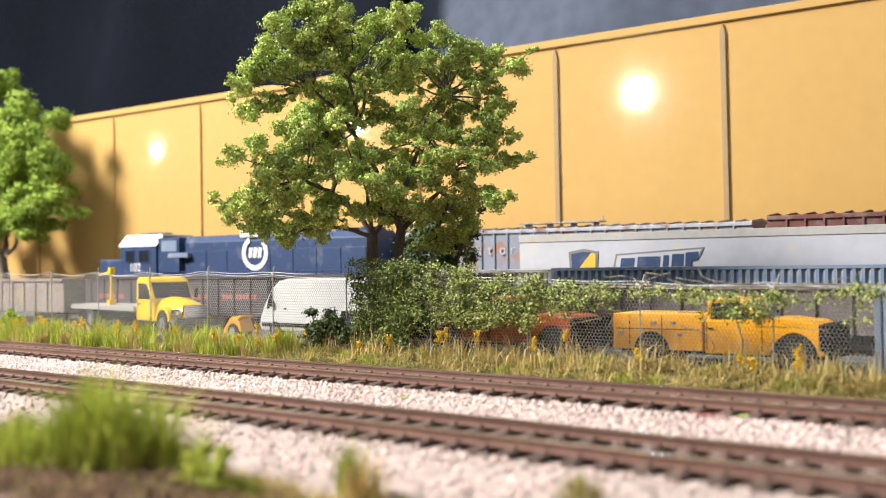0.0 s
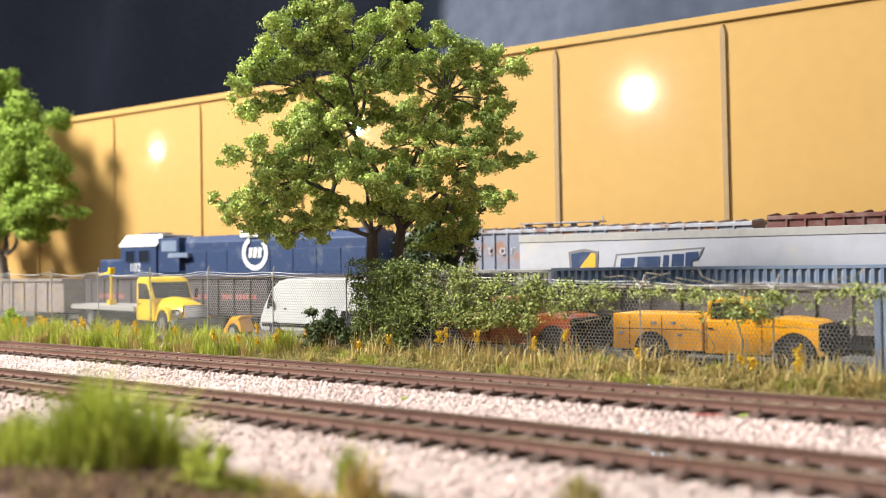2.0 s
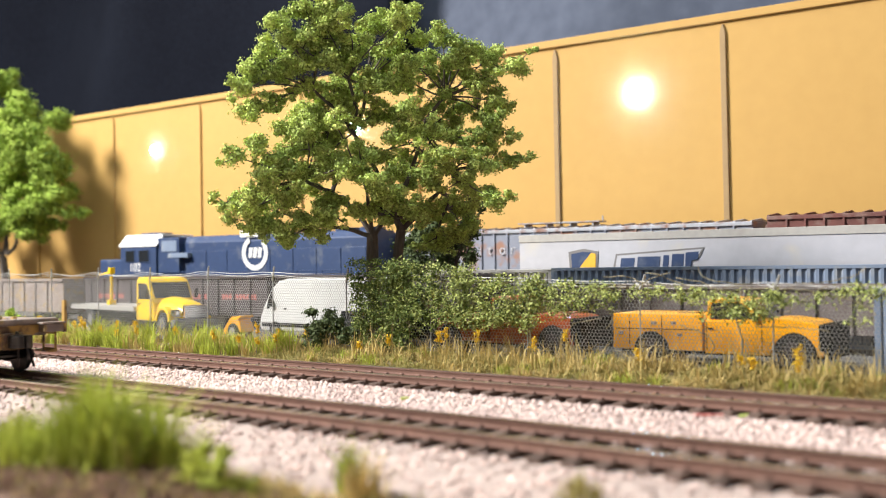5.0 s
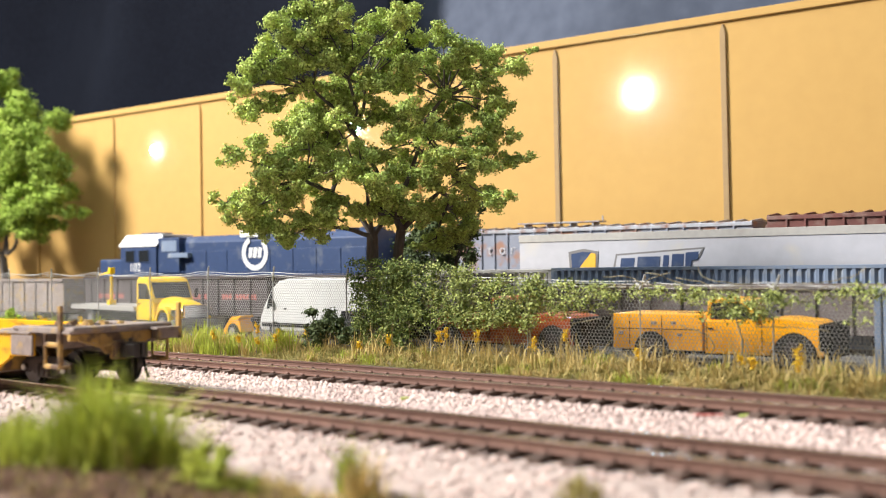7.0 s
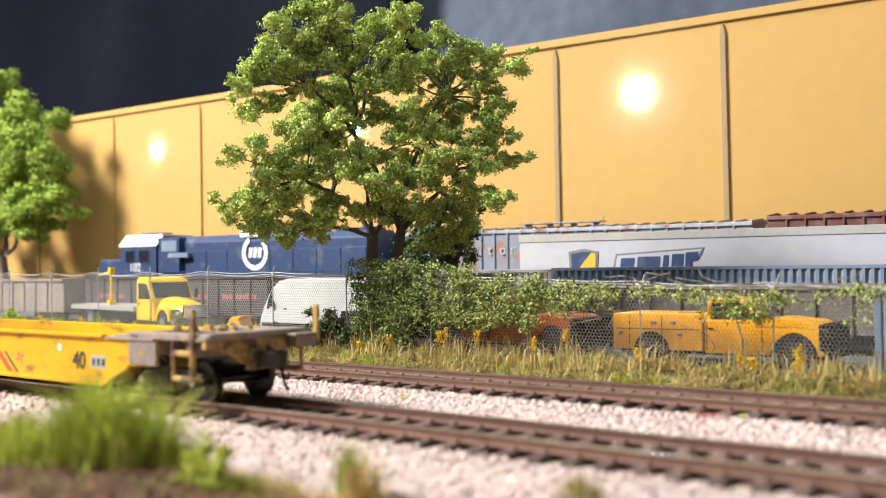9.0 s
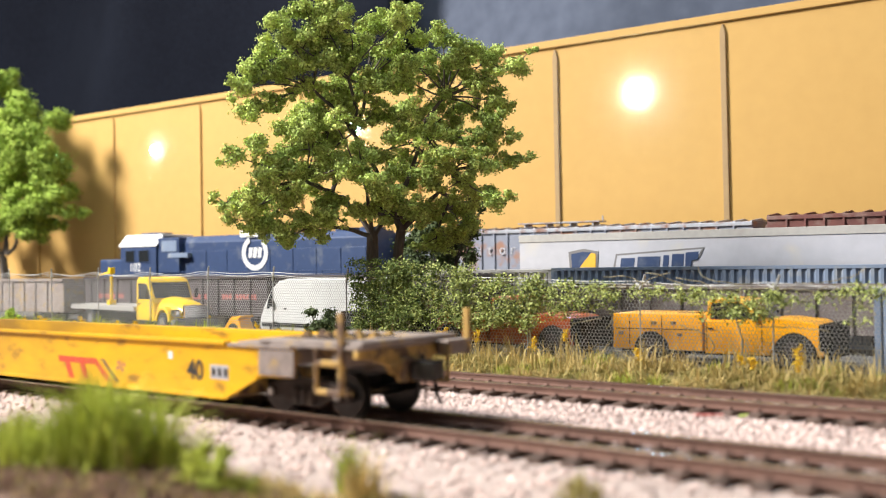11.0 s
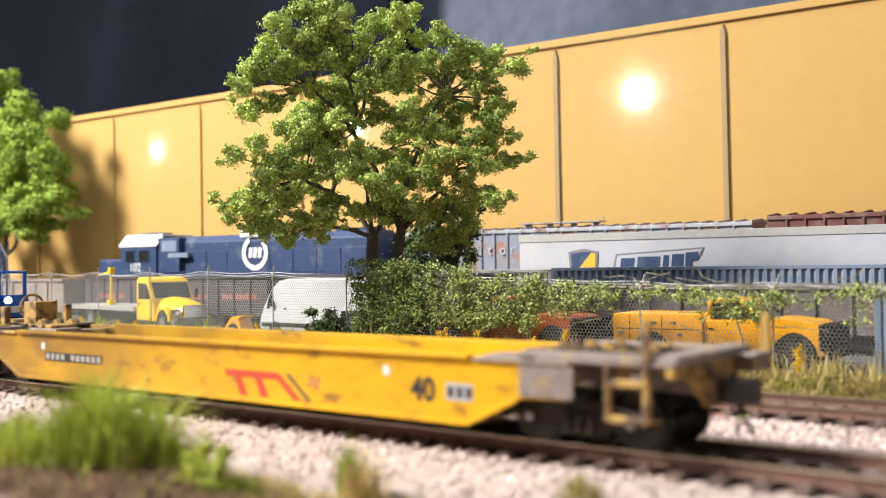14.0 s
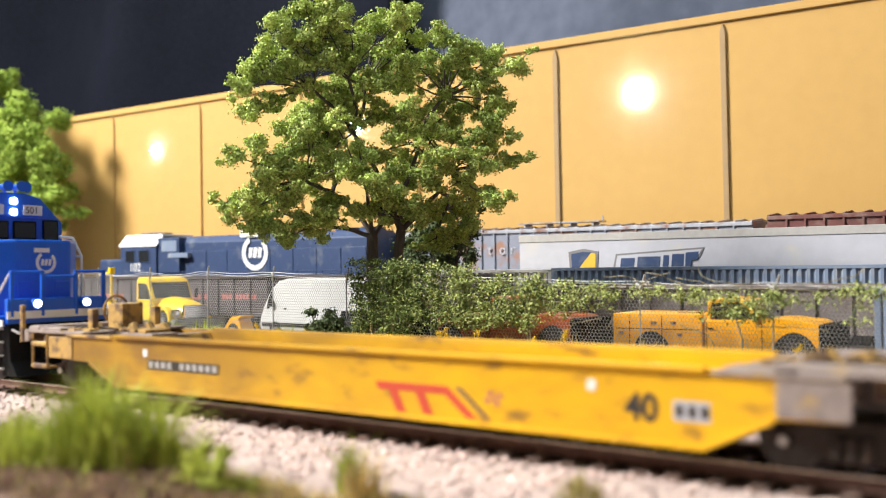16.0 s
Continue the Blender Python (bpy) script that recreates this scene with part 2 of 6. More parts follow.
def raw_mesh(name, verts, faces, mat, smooth=False):
    """A mesh from arrays in millimetres; all faces have the same number of corners."""
    verts, faces = np.asarray(verts, dtype=np.float32) * U, np.asarray(faces, dtype=np.int32)
    me = bpy.data.meshes.new(name)
    k = faces.shape[1]
    me.vertices.add(len(verts)), me.loops.add(faces.size), me.polygons.add(len(faces))
    me.vertices.foreach_set("co", verts.ravel())
    me.loops.foreach_set("vertex_index", faces.ravel())
    me.polygons.foreach_set("loop_start", np.arange(0, faces.size, k, dtype=np.int32))
    me.update(calc_edges=True)
    me.materials.append(mat)
    return me


def lettering(name, text, size, mat, parent, place, label="", squeeze=1.0, deep=0.05, bold=0.0):
    """Raised letters in the x-z plane facing -y, lower left corner at place."""
    curve = bpy.data.curves.new(name, "FONT")
    curve.body, curve.size, curve.extrude, curve.offset = text, 1.0, 0.02, bold
    ob = new(name, curve)
    bpy.context.view_layer.update()
    me = bpy.data.meshes.new_from_object(ob.evaluated_get(bpy.context.evaluated_depsgraph_get()))
    bpy.data.objects.remove(ob)
    me.transform(place @ Matrix.Diagonal((size * squeeze, size, deep / 0.02, 1)))
    me.transform(Matrix.Scale(U, 4))
    me.materials.clear()
    me.materials.append(mat)
    out = new(name, me)
    out.parent = parent
    return tagged(out, label)


def facing_front(x, y, z, rz=0):
    return Matrix.Translation((x, y, z)) @ Euler((radians(90), 0, radians(rz))).to_matrix().to_4x4()


rng = np.random.default_rng(7)
rnd = random.Random(11)


# ---- the room ----
def slab(name, x0, x1, y0, y1, z0, z1, mat, label, category, kind="structure"):
    bm = bmesh.new()
    box(bm, x0, x1, y0, y1, z0, z1)
    return tagged(new(name, mesh_of(name, bm, mat)), label, category, kind=kind)


slab("floor", -1900, 900, -900, 1000, -800, -760, M["room"], "plain floor of a dim hobby room", "floor")
slab("ceiling", -1900, 900, -900, 1000, 1400, 1440, M["room"], "plain ceiling of a dim hobby room", "ceiling")
slab("wall_south", -1900, 900, -940, -900, -760, 1400, M["room"], "plain room wall", "wall")
slab("wall_north", -1900, 900, 1000, 1040, -760, 1400, M["grey_wall"], "grey room wall behind the layout", "wall")
slab("wall_west", -1940, -1900, -900, 1000, -760, 1400, M["room"], "plain room wall", "wall")
slab("wall_east", 900, 940, -900, 1000, -760, 1400, M["room"], "plain room wall", "wall")


def cloth(name, x0, x1, y0, slope, mat, label, depth, seed):
    nx, nz = 160, 24
    xs, zs = np.linspace(x0, x1, nx), np.linspace(-755, 1390, nz)
    gx, gz = np.meshgrid(xs, zs)
    lean = gz * 0.35
    fold = depth * (np.sin((gx - lean) / 58 + seed) + 0.6 * np.sin((gx - lean) / 23 + 2 * seed) * np.clip(gz / 900, 0.2, 1))
    v = np.stack([gx, y0 + slope * (gx - x0) + fold, gz], -1).reshape(-1, 3)
    i = (np.arange(nz - 1)[:, None] * nx + np.arange(nx - 1)[None]).ravel()
    fc = np.stack([i, i + 1, i + nx + 1, i + nx], -1)
    me = raw_mesh(name, v, fc, mat)
    me.polygons.foreach_set("use_smooth", [True] * len(me.polygons))
    ob = new(name, me)
    solid = ob.modifiers.new("thick", "SOLIDIFY")
    solid.thickness = 0.002
    return tagged(ob, label, "curtain", kind="structure")


cloth("backdrop_curtain", -1880, -672, 735, 0.05, M["curtain"], "black hanging cloth behind the warehouse", 26, 0.7)
cloth("backdrop_curtain", -690, 880, 830, 0.05, M["grey_wall"], "dark grey hanging cloth behind the warehouse", 16, 1.9)

# ---- ground of the layout ----
TRACK_NEAR, TRACK_FAR, GAUGE = 163.2, 233.0, 8.25
FENCE_Y = 280.0


def ground_z(x, y):
    """Height of the ground: ballast shoulders between the tracks, the lot a little higher behind."""
    z = np.full_like(x, -3.6)
    for c, level in ((TRACK_NEAR, -2.75), (TRACK_FAR, -3.1)):
        z = np.maximum(z, level - 0.05 * np.maximum(np.abs(y - c) - 17, 0))
        z = np.where(np.abs(y - c) < 15.5, level - 0.6, z)
    z = np.where(y > 255, np.clip(-4.0 + (y - 255) * 0.16, -4, -0.1), z)
    mound = np.clip((107 - y) / 13, 0, 1) * np.clip((-70 - x) / 45, 0, 1)
    z = z + mound * 4.4
    return z


def make_ground():
    xs = np.concatenate([np.arange(-1700, -700, 20), np.arange(-700, 120, 2.5), np.arange(120, 700, 20)])
    ys = np.concatenate([np.arange(-40, 60, 6), np.arange(60, 300, 2.2), np.arange(300, 620, 12)])
    gx, gy = np.meshgrid(xs, ys)
    gz = ground_z(gx, gy) + rng.normal(0, 0.16, gx.shape) * (gy < 284)
    nx, ny = len(xs), len(ys)
    i = (np.arange(ny - 1)[:, None] * nx + np.arange(nx - 1)[None]).ravel()
    fc = np.stack([i, i + 1, i + nx + 1, i + nx], -1)
    v = np.stack([gx, gy, gz], -1).reshape(-1, 3)
    me = raw_mesh("ground", v, fc, M["ballast_bed"])
    me.materials.append(M["soil"]), me.materials.append(M["asphalt"]), me.materials.append(M["brown_soil"])
    cx, cy = v[fc].mean(1)[:, 0], v[fc].mean(1)[:, 1]
    wob = 6 * np.sin(cx / 17) + 4 * np.sin(cx / 7.3)
    idx = np.where(cy > 254 + 0.3 * wob, 1, 0)
    idx = np.where(cy > 288, 2, idx)
    idx = np.where((cy < 102 + wob * 0.6) & (cx < -95 + wob * 2), 3, idx)
    idx = np.where((np.abs(cy - TRACK_NEAR) < 11) | (np.abs(cy - TRACK_FAR) < 11), 3, idx)
    me.polygons.foreach_set("material_index", idx.astype(np.int32))
    me.polygons.foreach_set("use_smooth", [True] * len(me.polygons))
    tagged(new("ground", me), "ballast, dry soil and grey asphalt ground of the layout", "ground", kind="structure")
    slab("layout_bench", -1700, 680, -40, 608, -760, -8, M["room"], "plain bench under the layout", "bench")


make_ground()


# ---- tracks ----
def make_track(yc, label, worn):
    tr = thing("railway_track", 0, yc, 0, label, "railway track", kind="structure")
    prof = [(-1.1, -2.15), (1.1, -2.15), (1.1, -1.9), (0.28, -1.65), (0.28, -0.75), (0.48, -0.6), (0.48, -0.07), (0.38, 0.0), (-0.38, 0.0), (-0.48, -0.07), (-0.48, -0.6), (-0.28, -0.75), (-0.28, -1.65), (-1.1, -1.9)]
    for s in (-1, 1):
        bm = bmesh.new()
        prism(bm, [(u + s * (GAUGE + 0.48), v) for u, v in prof], -1500, 500, axis="x")
        rail = part("rail", bm, M["rail"], tr, "brown rusty rail with a worn top")
        bm = bmesh.new()
        crown = [(s * (GAUGE + 0.48) + 2.8 * math.sin(radians(a)), 0.05 - 2.8 * (1 - math.cos(radians(a)))) for a in range(10, -11, -2)]
        prism(bm, [(s * (GAUGE + 0.48) - 0.50, -worn), (s * (GAUGE + 0.48) + 0.50, -worn)] + crown, -1500, 500, axis="x")
        part("running_surface", bm, M["rail_top"], rail, "polished running surface of the rail")
    # fastenings
    bm = bmesh.new()
    xs = np.arange(-900, 150, 6.7)
    V, F = [], []
    cube = np.array([(a, b, c) for a in (-1, 1) for b in (-1, 1) for c in (0, 1)], float)
    quads = np.array([(0, 1, 3, 2), (4, 6, 7, 5), (0, 4, 5, 1), (2, 3, 7, 6), (0, 2, 6, 4), (1, 5, 7, 3)])
    for x in xs:
        for s in (-1, 1):
            for side in (-1, 1):
                V.append(cube * (0.75, 0.45, 0.55) + (x + rnd.uniform(-0.2, 0.2), s * (GAUGE + 0.48) + side * 1.25, -2.2))
                F.append(quads + 8 * len(F))
    me = raw_mesh("rail_fastening", np.concatenate(V), np.concatenate(F), M["rail"])
    ob = new("rail_fastening", me)
    ob.parent = tr
    tagged(ob, "rusty spikes and plates", kind="stuff")
    bm.free()
    bm = bmesh.new()
    box(bm, -1.35, 1.35, -13.7, 13.7, -4.4, -2.17, 0.12)
    me = mesh_of("tie", bm, M["tie"])
    for x in xs:
        ob = new("tie", me)
        ob.parent = tr
        ob.matrix_basis = pose((x + rnd.uniform(-0.2, 0.2)) * U, rnd.uniform(-0.4, 0.4) * U, rnd.uniform(-0.12, 0.04) * U, 0, 0, rnd.uniform(-1.2, 1.2))
    return tr


make_track(TRACK_NEAR, "weathered model track with brown ties in pale ballast", 0.24)
make_track(TRACK_FAR, "rusty rear model track beside the weedy fence", 0.16)


def make_ballast():
    n = 70000
    x = rng.uniform(-680, 60, n)
    y = np.where(rng.random(n) < 0.55, rng.uniform(172, 224, n), rng.uniform(84, 256, n))
    d1, d2 = np.abs(y - TRACK_NEAR), np.abs(y - TRACK_FAR)
    phase = np.abs((x + 900 + 3.35) % 6.7 - 3.35)
    on_tie = ((d1 < 13.3) | (d2 < 13.3)) & (phase < 1.6)
    on_rail = (np.abs(d1 - GAUGE - 0.48) < 1.2) | (np.abs(d2 - GAUGE - 0.48) < 1.2)
    soil = (y < 103) & (x < -100)
    within = ((d1 < 11) | (d2 < 11)) & (rng.random(n) < 0.72)
    keep = ~(on_tie | on_rail | soil | within) & (x > -2.6 * y + 60 - 250)
    x, y = x[keep], y[keep]
    n = len(x)
    inside = (np.abs(y - TRACK_NEAR) < 15.5) | (np.abs(y - TRACK_FAR) < 15.5)
    z = ground_z(x, y) + rng.uniform(-0.05, 0.25, n) - 0.35 * inside
    r = rng.uniform(0.38, 0.85, n) * np.where(inside, 0.75, 1.0)
    base = np.array([(1, 0, 0), (-1, 0, 0), (0, 1, 0), (0, -1, 0), (0, 0, 0.8), (0, 0, -0.8)], float)
    tri = np.array([(0, 2, 4), (2, 1, 4), (1, 3, 4), (3, 0, 4), (2, 0, 5), (1, 2, 5), (3, 1, 5), (0, 3, 5)])
    v = base[None] * r[:, None, None] * rng.uniform(0.6, 1.25, (n, 6, 1)) + rng.normal(0, 0.14, (n, 6, 3)) * r[:, None, None]
    ang = rng.uniform(0, 6.3, n)
    c, s = np.cos(ang)[:, None], np.sin(ang)[:, None]
    v = np.stack([v[..., 0] * c - v[..., 1] * s, v[..., 0] * s + v[..., 1] * c, v[..., 2]], -1)
    v += np.stack([x, y, z], -1)[:, None]
    f = tri[None] + 6 * np.arange(n)[:, None, None]
    ob = new("ballast", raw_mesh("ballast", v.reshape(-1, 3), f.reshape(-1, 3), M["ballast"]))
    tagged(ob, "loose pale pink and grey granite ballast between the tracks", "ballast", kind="stuff")


make_ballast()

# ---- the warehouse ----
WALL_SLOPE = 0.077
WALL_TURN = math.degrees(math.atan(WALL_SLOPE))
WALL_POSE = pose(-0.199, 0.5001, 0.0025, 0, -0.41, WALL_TURN)


def make_warehouse():
    wh = thing("warehouse", -199, 500.1, 0, "long windowless ochre warehouse with panel joints and wall lamps", "warehouse", WALL_TURN)
    wh.matrix_basis = WALL_POSE
    bm = bmesh.new()
    box(bm, -1100, 420, 0, 8, -12, 156)
    box(bm, -1100, 420, 8, 90, 150, 153)
    part("wall", bm, M["wall"], wh)
    bm = bmesh.new()
    box(bm, -1100, 420, -1.6, 10, 156, 160.3, 0.4)
    part("coping", bm, M["wall"], wh, "ochre coping along the roof edge")
    for i in range(-8, 4):
        x = i * 97.6
        bm = bmesh.new()
        prism(bm, [(x - 1.5, 0), (x + 1.5, 0), (x + 1.5, 150), (x + 0.4, 154.5), (x - 0.4, 154.5), (x - 1.5, 150)], -1.5, 0.2, 0.3)
        part("joint_strip", bm, M["wall_joint"] if i >= -1 else M["wall"], wh, "raised strip over a panel joint")
    for i in (-4, -2, 0, 2):
        x = i * 97.6 - 49.5
        lamp = new("wall_lamp")
        lamp.parent = wh
        lamp.matrix_basis = pose((x + 1.0) * U, 0, 123 * U)
        tagged(lamp, "small bright white wall lamp")
        bm = bmesh.new()
        box(bm, -3.5, 3.5, -1.5, 0, -1, 4.0, 0.4)
        part("housing", bm, M["grey_panel"], lamp)
        bm = bmesh.new()
        ball(bm, (0, -3.2, 1.5), 4.8 if i == 0 else 3.4, 24)
        bm.transform(Matrix.Translation((0, -2.2, 0)) @ Matrix.Diagonal((1, 0.3, 1, 1)) @ Matrix.Translation((0, 3.2, 0)))
        part("bulb", bm, M["wall_lamp"], lamp)
    return wh


make_warehouse()
for i in (-4, -2, 0, 2):
    data = bpy.data.lights.new("wall_lamp_light", "POINT")
    data.energy, data.color, data.shadow_soft_size = 0.011 if i == 0 else 0.003, (0.035, 0.20, 1.0), 0.004
    ob = new("wall_lamp_light", data)
    p = WALL_POSE @ Vector(((i * 97.6 - 48.0) * U, -10 * U, 122.0 * U))
    ob.location = p


# ---- trees ----
def leaflets(c, nrm, size, g):
    """Small bent leaflets at the points c that face roughly along nrm: corners and triangles."""
    n = len(c)
    nrm = nrm / np.linalg.norm(nrm, axis=1, keepdims=True)
    u = np.cross(nrm, g.normal(0, 1, (n, 3)))
    u /= np.linalg.norm(u, axis=1, keepdims=True)
    w = np.cross(nrm, u)
    s = (size * g.uniform(0.6, 1.35, n))[:, None]
    quad = np.stack([c - u * s, c - w * s * 0.8 + nrm * s * 0.35, c + u * s, c + w * s * 0.8 + nrm * s * 0.3], 1).reshape(-1, 3)
    i = np.arange(n)[:, None] * 4
    return quad, np.concatenate([i + (0, 1, 2), i + (0, 2, 3)])


def foliage(name, pads, mat, size, per, flat=0.75, seed=1):
    """Crumbly foam foliage: each pad is a heap of lumps, each lump a skin of small leaflets that face outwards."""
    g = np.random.default_rng(seed)
    cs, ns = [], []
    for x, y, z, r in pads:
        k = max(3, int(r * 1.5))
        lumps = g.normal(0, 1, (k, 3))
        lumps *= (r * 0.8) * (g.random((k, 1)) ** 0.33) / np.linalg.norm(lumps, axis=1, keepdims=True)
        lumps[:, 2] *= flat
        for lump in lumps:
            q = g.uniform(0.26, 0.5) * r + 0.35
            m = max(10, int(per * q * q / (size * size) * 0.16))
            d = g.normal(0, 1, (m, 3))
            d /= np.linalg.norm(d, axis=1, keepdims=True)
            ph = g.uniform(0, 6.3, 3)
            uneven = 1 + 0.3 * np.sin(d[:, 0] * 6 + ph[0]) + 0.3 * np.sin(d[:, 1] * 6 + ph[1]) + 0.3 * np.sin(d[:, 2] * 7 + ph[2])
            rad = q * uneven * g.uniform(0.6, 1.2, m)
            cs.append(d * rad[:, None] * (1.12, 1.12, 0.85) + lump + (x, y, z))
            ns.append(d + g.normal(0, 0.36, (m, 3)))
    v, f = leaflets(np.concatenate(cs), np.concatenate(ns), size, g)
    return raw_mesh(name, v, f, mat)


def limb(bm, p, q, r0, r1, bend, steps=6):
    p, q = Vector(p), Vector(q)
    pts = []
    side = Vector((rnd.uniform(-1, 1), rnd.uniform(-1, 1), rnd.uniform(-0.3, 0.6))) * bend
    for k in range(steps + 1):
        t = k / steps
        pts.append(p.lerp(q, t) + side * math.sin(math.pi * t) + Vector((rnd.uniform(-1, 1), rnd.uniform(-1, 1), rnd.uniform(-1, 1))) * bend * 0.10 * (0 < k < steps))
    for k in range(steps):
        a, b = r0 + (r1 - r0) * k / steps, r0 + (r1 - r0) * (k + 1) / steps
        rod(bm, pts[k], pts[k + 1] + (pts[k + 1] - pts[k]) * 0.06, a, b, 7)
    return pts


def make_tree(x, y, z, label, forks, limbs, mat, scale=1.0, trunk=4.2, spread=1.0, per=46, size=0.62, seed=5, twin=True, width=1.0, more=5, pad=(3.9, 5.7), turn=0.0):
    """forks: offsets and heights of the main forks; limbs: the fork that a limb grows from, its depth and the tips of its twigs."""
    tree = thing("tree", x, y, z, label, "tree", turn)
    bm = bmesh.new()
    g = random.Random(seed)
    fork_points = [(fx, g.uniform(-5, 5), fz) for fx, fz in forks]
    limb(bm, (-1.5, 0, -2), (fork_points[0][0], 0, fork_points[0][2]), trunk, trunk * 0.72, 1.5)
    if twin:
        limb(bm, (3.8, 1.5, -2), fork_points[1], trunk * 0.85, trunk * 0.6, 1.5)
    for k, fp in enumerate(fork_points[2:]):
        limb(bm, fork_points[k % 2], fp, trunk * 0.36, trunk * 0.22, 7)
    pads = []
    for fk, depth, tips in limbs:
        mean = [sum(t[i] for t in tips) / len(tips) for i in (0, 1)]
        start = Vector(fork_points[fk])
        hub = start.lerp(Vector((mean[0] * width, depth * spread, mean[1] * scale)), 0.6)
        limb(bm, start, hub, trunk * 0.3, trunk * 0.17, 3)
        for dx, dz in tips:
            tip = Vector((dx * width, depth * spread + g.uniform(-9, 9) * spread, dz * scale))
            pts = limb(bm, hub, tip, trunk * 0.13, 0.18, 2.5, 5)
            r = g.uniform(*pad) * (0.8 if abs(dx) > 55 else 1.0)
            pads.append((*tip, r))
            for _ in range(more):
                q = pts[g.choice((3, 4, 5, 5, 5))]
                e = q + Vector((g.uniform(-1, 1), g.uniform(-1, 1), g.uniform(-0.7, 0.7))) * r * 1.35
                rod(bm, q, e, 0.28, 0.1, 5)
                pads.append((e.x, e.y, e.z, r * g.uniform(0.4, 0.72)))
    part("trunk", bm, M["bark"], tree, "dark ridged trunk and bare limbs")
    ob = new("crown", foliage("crown", pads, mat, size, per, seed=seed))
    ob.parent = tree
    tagged(ob, "clumped crumbly green foliage with gaps", kind="stuff")
    return tree


MAIN_FORKS = [(-4, 44), (7, 46), (-20, 62), (-12, 86), (15, 84), (22, 62)]
UPPER_LEFT = (3, -8, [(-38, 127), (-28, 133), (-17, 134), (-26, 122), (-44, 119), (-49, 111), (-53, 103), (-51, 95), (-42, 98), (-37, 111), (-30, 113), (-29, 104)])
TOP = (3, 10, [(-6, 132), (4, 131), (13, 135), (16, 127), (-6, 122), (5, 122), (-17, 120), (-15, 112), (-19, 105), (-1, 113), (-6, 107), (-12, 94)])
UPPER_RIGHT = (4, 0, [(25, 123), (29, 115), (18, 117), (12, 113), (35, 117), (42, 116), (36, 107), (42, 104), (53, 111), (46, 97), (11, 108), (25, 108), (40, 93)])
MID_RIGHT = (5, -12, [(17, 84), (6, 83), (11, 93), (29, 83), (38, 83), (44, 87), (34, 75), (41, 71), (51, 73), (24, 74), (30, 65), (36, 61), (42, 57), (19, 66)])
MID_LEFT = (2, -16, [(-28, 85), (-45, 80), (-53, 74), (-39, 75), (-31, 72), (-23, 71), (-17, 75), (-12, 71), (-42, 66), (-48, 61), (-60, 58), (-51, 55), (-37, 59), (-26, 82)])
LOW_LEFT = (0, -10, [(-58, 52), (-51, 58), (-44, 50), (-36, 44), (-26, 47), (-19, 54), (-31, 50), (-48, 49), (-20, 60), (-22, 53)])
LOW_RIGHT = (1, -4, [(-12, 55), (-6, 53), (5, 61), (11, 56), (3, 53), (14, 52), (-3, 57), (18, 56)])
CROWN_FRONT = (3, -12, [(-22, 128), (-12, 127), (-20, 114), (-10, 117), (9, 126), (-33, 120), (0, 104)])
INNER_LEFT = (2, 14, [(-40, 90), (-24, 100), (-34, 98), (-29, 95), (-14, 101), (-26, 93), (-21, 86), (-33, 90), (-23, 78), (-4, 97), (-30, 66), (-35, 83)])
INNER_RIGHT = (4, 22, [(2, 97), (21, 99), (30, 93), (8, 76), (-3, 80), (24, 90), (10, 68), (33, 99), (46, 80)])
CENTRE = (0, -14, [(-13, 70), (-8, 77), (1, 64), (-17, 88), (5, 70)])
HANGING = (5, 14, [(24, 53), (30, 46), (21, 42), (34, 55), (27, 60)])
main_tree = make_tree(-256.5, 293, 0, "full-crowned green model tree behind the fence", MAIN_FORKS,
                      [UPPER_LEFT, TOP, UPPER_RIGHT, MID_RIGHT, MID_LEFT, LOW_LEFT, LOW_RIGHT, CROWN_FRONT, INNER_LEFT, INNER_RIGHT, CENTRE, HANGING], M["leaf"], seed=5, trunk=3.2, per=50, size=0.5, turn=37.7, width=0.99, scale=0.985)
LEFT_FORKS = [(-2, 44), (6, 46), (-18, 66), (-10, 92), (10, 88), (18, 62)]
LEFT_LIMBS = [(3, 0, [(-60, 120), (-30, 140), (0, 150), (-12, 112), (5, 122), (-40, 92)]), (4, -10, [(22, 132), (38, 112), (48, 96), (18, 96), (26, 104), (14, 84)]),
              (5, -4, [(40, 78), (50, 70), (20, 66), (30, 58), (38, 66)]), (2, -8, [(-10, 78), (-30, 62), (-60, 80), (0, 56), (-20, 50)])]
make_tree(-768, 416, 0, "bright green leafy model tree before the warehouse", LEFT_FORKS, LEFT_LIMBS, M["leaf_far"], seed=9, per=40, size=0.85, twin=False, more=7, scale=1.22, width=1.35, spread=0.6, pad=(10, 15))


